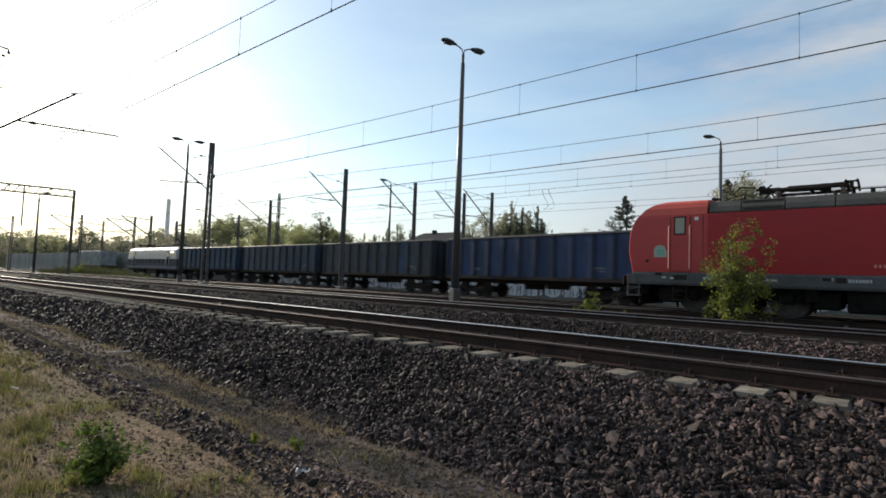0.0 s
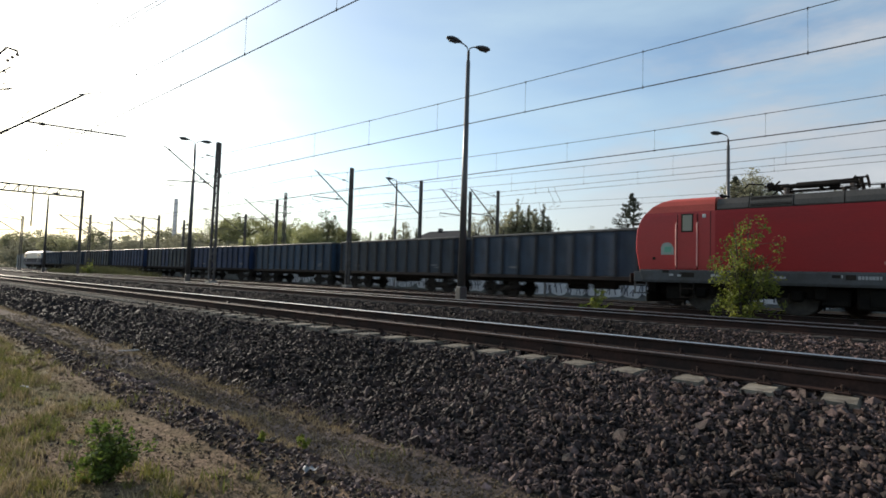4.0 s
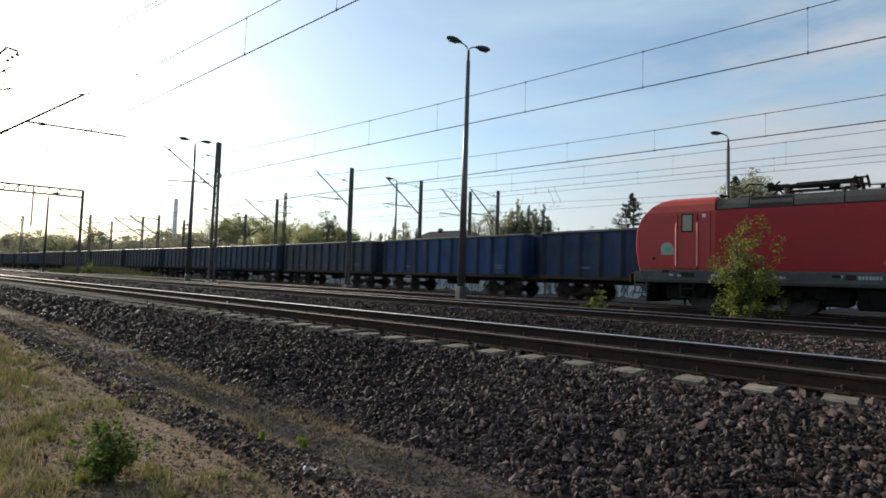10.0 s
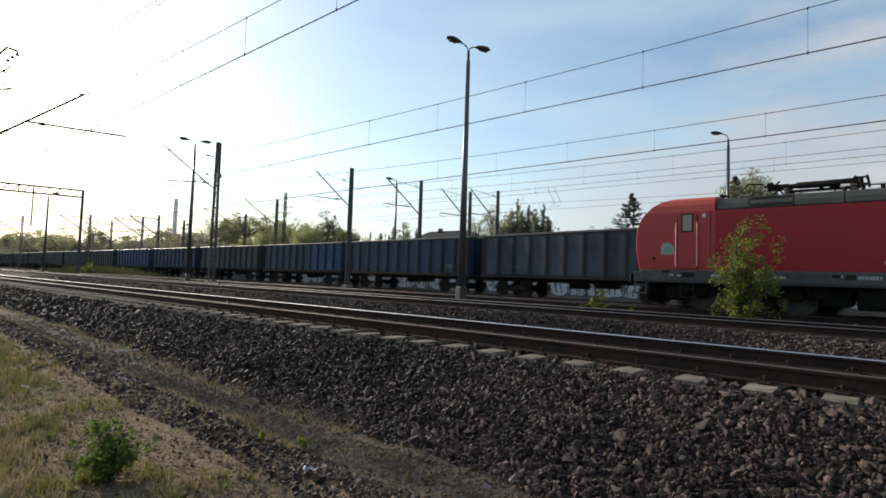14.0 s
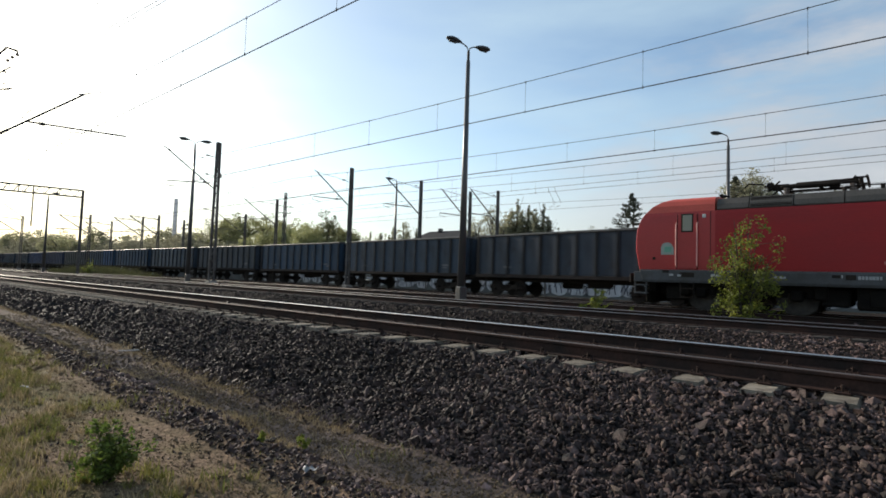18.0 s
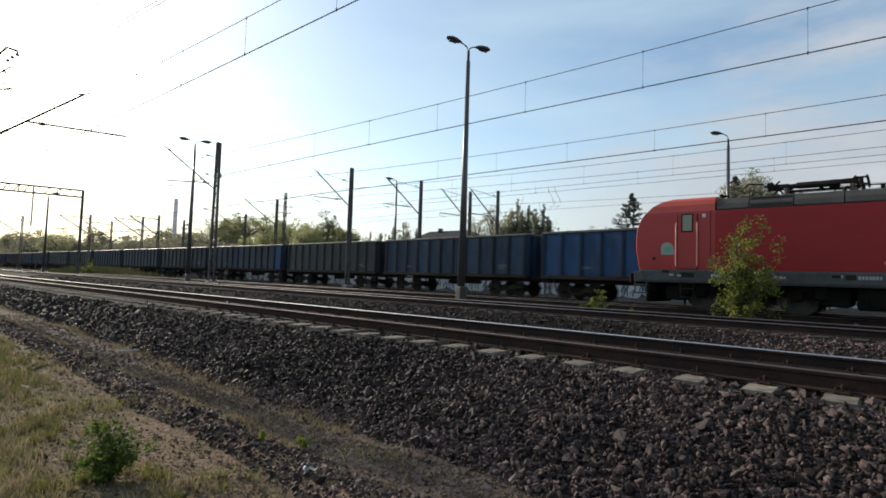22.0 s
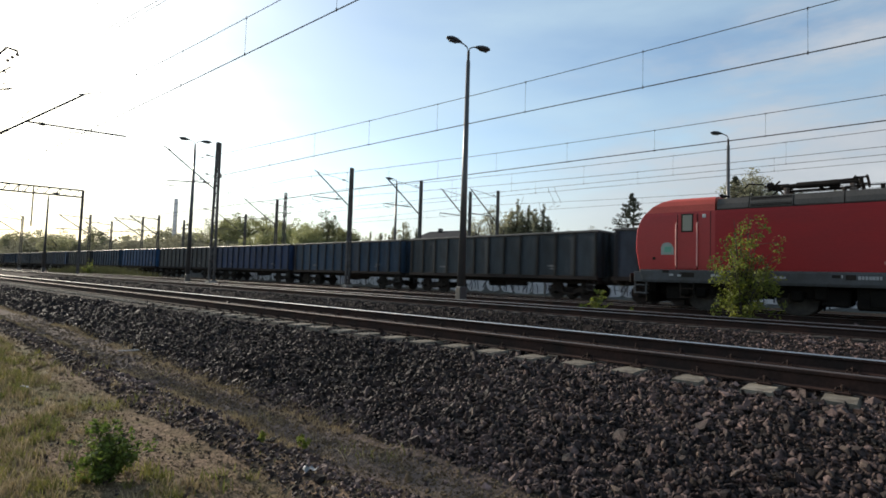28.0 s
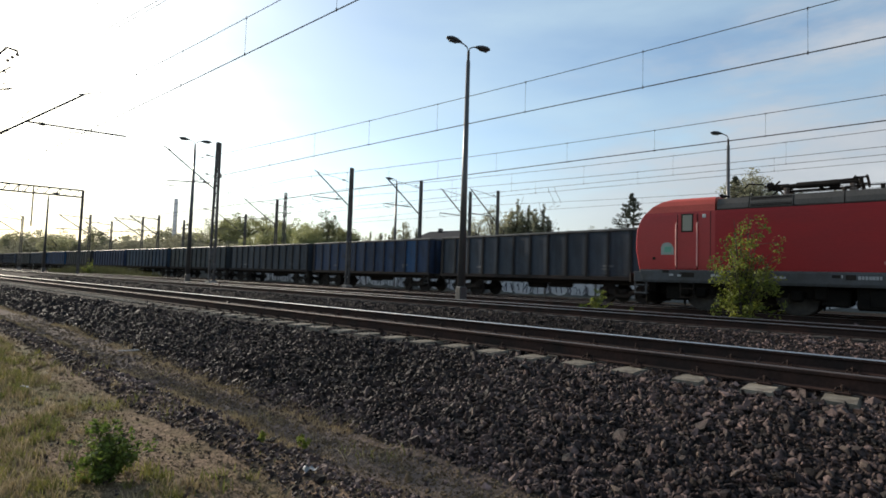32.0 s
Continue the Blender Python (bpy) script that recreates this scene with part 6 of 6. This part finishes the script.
for i in range(290):
    u = gen.uniform(-0.5, 3.6)
    n = spread(u, gen.uniform(3.6, 5.15))
    s = 0.030 * math.exp(gen.normal(0, 0.22))
    part("stone", rock_meshes[i % 8], None, ballast, m=Matrix.Translation(P(u, n, ground_z(u, n) + s * 0.75)) @ Euler(gen.uniform(0, 6.28, 3)).to_matrix().to_4x4() @ Matrix.Scale(s, 4))


def blades(name, label, spots, material, kind_size):
    """spots: u, n, height, lean; each a bent blade of three triangles."""
    v, f = [], []
    for u, n, h, w in spots:
        p = P(u, n, ground_z(u, n) - 0.01)
        a = gen.uniform(0, 6.28)
        side = Vector((math.cos(a), math.sin(a), 0)) * w
        ln = Vector((gen.normal(0, 0.35), gen.normal(0, 0.35), 0)) * h
        o = len(v)
        v += [tuple(p - side), tuple(p + side), tuple(p + ln * 0.35 + side * 0.7 + Vector((0, 0, h * 0.6))), tuple(p + ln * 0.35 - side * 0.7 + Vector((0, 0, h * 0.6))), tuple(p + ln + Vector((0, 0, h * 0.95)))]
        f += [(o, o + 1, o + 2, o + 3), (o + 3, o + 2, o + 4)]
    me = bpy.data.meshes.new(name)
    me.from_pydata(v, [], f)
    me.materials.append(material)
    return tagged(new(name, me), label, "grass", kind="stuff")


M["grass"] = mat("grass_blade", (0.205, 0.182, 0.050), 0.7, vary=0.2, scale=1.5, fine=8, bump=0, second=(0.105, 0.115, 0.033), island=0.4, trans=0.45)
M["grass_far"] = mat("weed_stalk", (0.10, 0.105, 0.04), 0.8, vary=0.2, scale=0.5, fine=4, bump=0, second=(0.07, 0.07, 0.03), island=0.4, trans=0.35)
M["straw"] = mat("straw_blade", (0.43, 0.335, 0.215), 0.8, vary=0.2, scale=1.5, fine=8, bump=0, second=(0.21, 0.16, 0.075), island=0.4, trans=0.3)
green, dry = [], []
for i in range(90000):
    u, n = 2.6 + 18 * gen.uniform() ** 1.5, gen.uniform(0.0, 2.6)
    q = noise.noise(Vector((u * 0.5, n * 0.9, 4))) + 0.5 * noise.noise(Vector((u * 2.0, n * 2.4, 8))) + 0.05 * (u - 6) - 0.40 * (n - 1.35)
    if q > 0.10 and gen.uniform() < 0.8:
        (green if gen.uniform() < 0.50 else dry).append((u, n, gen.uniform(0.02, 0.10), gen.uniform(0.002, 0.005)))
    elif q > -0.35 and gen.uniform() < 0.22:
        dry.append((u, n, gen.uniform(0.012, 0.05), gen.uniform(0.0015, 0.004)))
for i in range(5000):
    u, n = gen.uniform(-7, 4), gen.uniform(-6, 2.4)
    if noise.noise(Vector((u * 0.6, n * 0.6, 4))) > 0.05:
        (green if gen.uniform() < 0.6 else dry).append((u, n, gen.uniform(0.02, 0.10), gen.uniform(0.002, 0.005)))
for i in range(1500):
    u, n = 2.9 + 14 * gen.uniform() ** 1.3, gen.uniform(0.2, 2.5)
    q = noise.noise(Vector((u * 0.5, n * 0.9, 4))) + 0.5 * noise.noise(Vector((u * 2.0, n * 2.4, 8))) + 0.05 * (u - 6) - 0.40 * (n - 1.35)
    if q < gen.uniform(-0.35, 0.35):
        continue
    kind, size = (green if gen.uniform() < 0.6 else dry), gen.uniform(0.02, 0.06)
    for j in range(int(gen.integers(18, 46))):
        kind.append((u + gen.normal(0, size), n + gen.normal(0, size), gen.uniform(0.04, 0.14), gen.uniform(0.002, 0.005)))
for i in range(34000):
    u = 4 + 24 * gen.uniform() ** 1.2
    n = gen.choice([2.98, 3.60, 3.3], p=[0.50, 0.48, 0.02]) + gen.normal(0, 0.065)
    if noise.noise(Vector((u * 0.6, n * 2, 2))) > -0.12:
        dry.append((u, spread(u, n), gen.uniform(0.02, 0.075), gen.uniform(0.0015, 0.0035)))
for i in range(26000):
    u = 0.5 + 10 * gen.uniform() ** 1.3
    n = gen.uniform(3.0, 3.62)
    if noise.noise(Vector((u * 1.7, n * 3, 31))) + 0.25 * noise.noise(Vector((u * 6, n * 7, 3))) > 0.02:
        dry.append((u, spread(u, n), gen.uniform(0.008, 0.038), gen.uniform(0.0012, 0.003)))
for i in range(26000):
    u, n = 2.5 + 10 * gen.uniform() ** 1.4, gen.uniform(0.2, 2.6)
    if noise.noise(Vector((u * 1.1, n * 1.4, 15))) > -0.15:
        dry.append((u, n, gen.uniform(0.006, 0.022), gen.uniform(0.002, 0.006)))
for i in range(1500):
    u, n = gen.uniform(3, 9), gen.uniform(2.3, 3.3)
    if noise.noise(Vector((u * 1.3, n * 1.7, 12))) > 0.25:
        (green if gen.uniform() < 0.5 else dry).append((u, n, gen.uniform(0.05, 0.16), gen.uniform(0.002, 0.005)))
blades("grass", "short green grass on dry earth", green, M["grass"], 0)
blades("dry_grass", "straw-coloured dry grass along the path", dry, M["straw"], 0)
tall = []
for i in range(5200):
    u, n = gen.uniform(64, 100), gen.uniform(22.3, 25.2)
    tall.append((u, n, gen.uniform(0.5, 1.5) * (1.0 if 70 < u < 92 else 0.6), gen.uniform(0.012, 0.03)))
for i in range(1600):
    u, n = gen.uniform(-4, 40), gen.uniform(16.3, 18.6)
    if noise.noise(Vector((u * 0.5, n, 6))) > 0.2:
        tall.append((u, n, gen.uniform(0.08, 0.25), gen.uniform(0.004, 0.01)))
blades("tall_weeds", "tall yellow-green weeds beside the rails", tall, M["grass_far"], 0)


def shrub(name, u, n, h, spread, stems, cards, size, material, label, seed, category="bush", fall=0.72, foot=0.14, plump=1.0):
    rng = random.Random(seed)
    z = ground_z(u, n)
    b = thing(name, at(u, n, z), label, category)
    wood, blobs = MB(), []
    for i in range(stems):
        a = rng.uniform(0, 6.28)
        r = spread * rng.uniform(0.15, 1.0)
        hh = h * (1 - fall * (r / spread) ** 0.9) * rng.uniform(0.75, 1.0)
        e = Vector((math.cos(a) * r, math.sin(a) * r, hh))
        m1 = Vector((e.x * 0.35, e.y * 0.35, hh * 0.5))
        wood.tube([(rng.uniform(-0.04, 0.04), rng.uniform(-0.04, 0.04), -0.05), tuple(m1), tuple(e)], 0.007 * h, 5, 0.0015 * h)
        for q in range(5):
            f = rng.uniform(foot, 1.0)
            c = (m1 * (f / 0.5) if f < 0.5 else m1.lerp(e, (f - 0.5) / 0.5))
            t = c + Vector((rng.gauss(0, 1), rng.gauss(0, 1), rng.gauss(0.4, 0.6))) * 0.09 * h
            wood.tube([tuple(c), tuple(t)], 0.0025 * h, 4, 0.001 * h)
            blobs += [(c, 0.07 * h * plump), (t, 0.065 * h * plump), (t, 0.05 * h * plump)]
    part("stem", wood, M["bark"], b)
    v, f = leaf_cloud(blobs, cards, size, rng)
    lf = MB()
    lf.v, lf.f = v, f
    part("foliage", lf, material, b)
    return b


shrub("bush", 3.45, 17.3, 3.95, 1.12, 24, 4600, 0.056, M["leaf_bush"], "young yellow-green bush growing between the tracks", 3, fall=0.66, foot=0.06, plump=0.85)
shrub("weed", 7.9, 17.5, 1.0, 0.5, 12, 800, 0.050, M["leaf_bush"], "small leafy weed between the tracks", 4, "weed")
shrub("weed", 8.45, 17.6, 0.55, 0.35, 6, 240, 0.045, M["leaf_weed"], "small leafy weed between the tracks", 5, "weed")
shrub("weed", 6.75, 17.6, 0.50, 0.20, 5, 150, 0.042, M["leaf_bush"], "small leafy weed between the tracks", 6, "weed")
shrub("weed", 5.55, 18.0, 0.35, 0.18, 4, 110, 0.040, M["leaf_bush"], "small leafy weed between the tracks", 16, "weed")
shrub("weed", 4.35, 1.42, 0.60, 0.24, 34, 2200, 0.022, M["leaf_weed"], "dark green leafy weed on the dry ground", 8, "weed")
shrub("weed", 5.35, 0.78, 0.28, 0.24, 16, 1000, 0.018, M["leaf_weed"], "low green leafy weed on the dry ground", 9, "weed")
shrub("weed", 4.15, 2.52, 0.14, 0.08, 5, 70, 0.022, M["leaf_bush"], "tiny yellow-green weed among stones", 10, "weed")
shrub("weed", 4.0, 2.86, 0.18, 0.14, 6, 110, 0.022, M["leaf_bush"], "tiny yellow-green weed among stones", 11, "weed")
shrub("bush", 80.0, 22.6, 2.4, 0.8, 9, 420, 0.12, M["leaf_bush"], "slim young bush among tall weeds", 12)

# a stick, a board and scraps on the ground
for u, n, ln, turn, w, lab in ((10.4, 3.72, 0.55, 60, 0.03, "bleached wooden stick lying by the ballast"), (8.2, 1.7, 0.16, 20, 0.02, "bleached stick on the grass"), (13.3, 2.1, 0.3, 70, 0.02, "bleached stick on the grass")):
    s = thing("stick", at(u, n, ground_z(u, n) + 0.03, turn), lab, "stick")
    part("wood", MB().tube([(-ln / 2, 0, 0), (0, 0.02, 0.012), (ln / 2, 0, 0.0)], w * 0.6, 6, w * 0.35), M["white"], s)
M["plastic"] = mat("weathered_plastic", (0.22, 0.225, 0.23), 0.6, vary=0.2, scale=8, fine=40, bump=0.1)
for u, n, ln, turn, lab in ((3.30, 2.42, 0.11, 30, "crumpled pale plastic strip among the stones"),):
    sc = thing("litter", at(u, n, ground_z(u, n) + 0.045, turn), lab, "litter")
    part("strip", MB().prism([(-0.022, 0.0), (-0.008, 0.012), (0.012, 0.006), (0.026, -0.004), (0.012, -0.001), (-0.008, 0.004)], [Matrix.Translation((ln * (q / 6 - 0.5), 0.012 * math.sin(q * 1.7), 0.010 * math.cos(q * 2.3))) @ Matrix.Rotation(0.5 * math.sin(q), 4, "X") for q in range(7)]), M["plastic"], sc)
# flat metal plates added to give the bright glints on the gravel
M["steel_plate"] = mat("glint_plate_steel", (0.6, 0.6, 0.6), 0.40, 0.9, vary=0.15, scale=3, bump=0.05)
for u, n, a, b in ((33.0, 10.2, 5.0, 0.5), (26.5, 9.9, 3.0, 0.35), (17.5, 10.1, 2.6, 0.5)):
    s = thing("cable_cover", at(u, n, ground_z(u, n) + 0.05), "flat metal plate added for the bright glints between the tracks", "cable cover")
    part("plate", MB().box(0, 0, 0, a, b, 0.06, 0.01), M["steel_plate"], s)
motions()
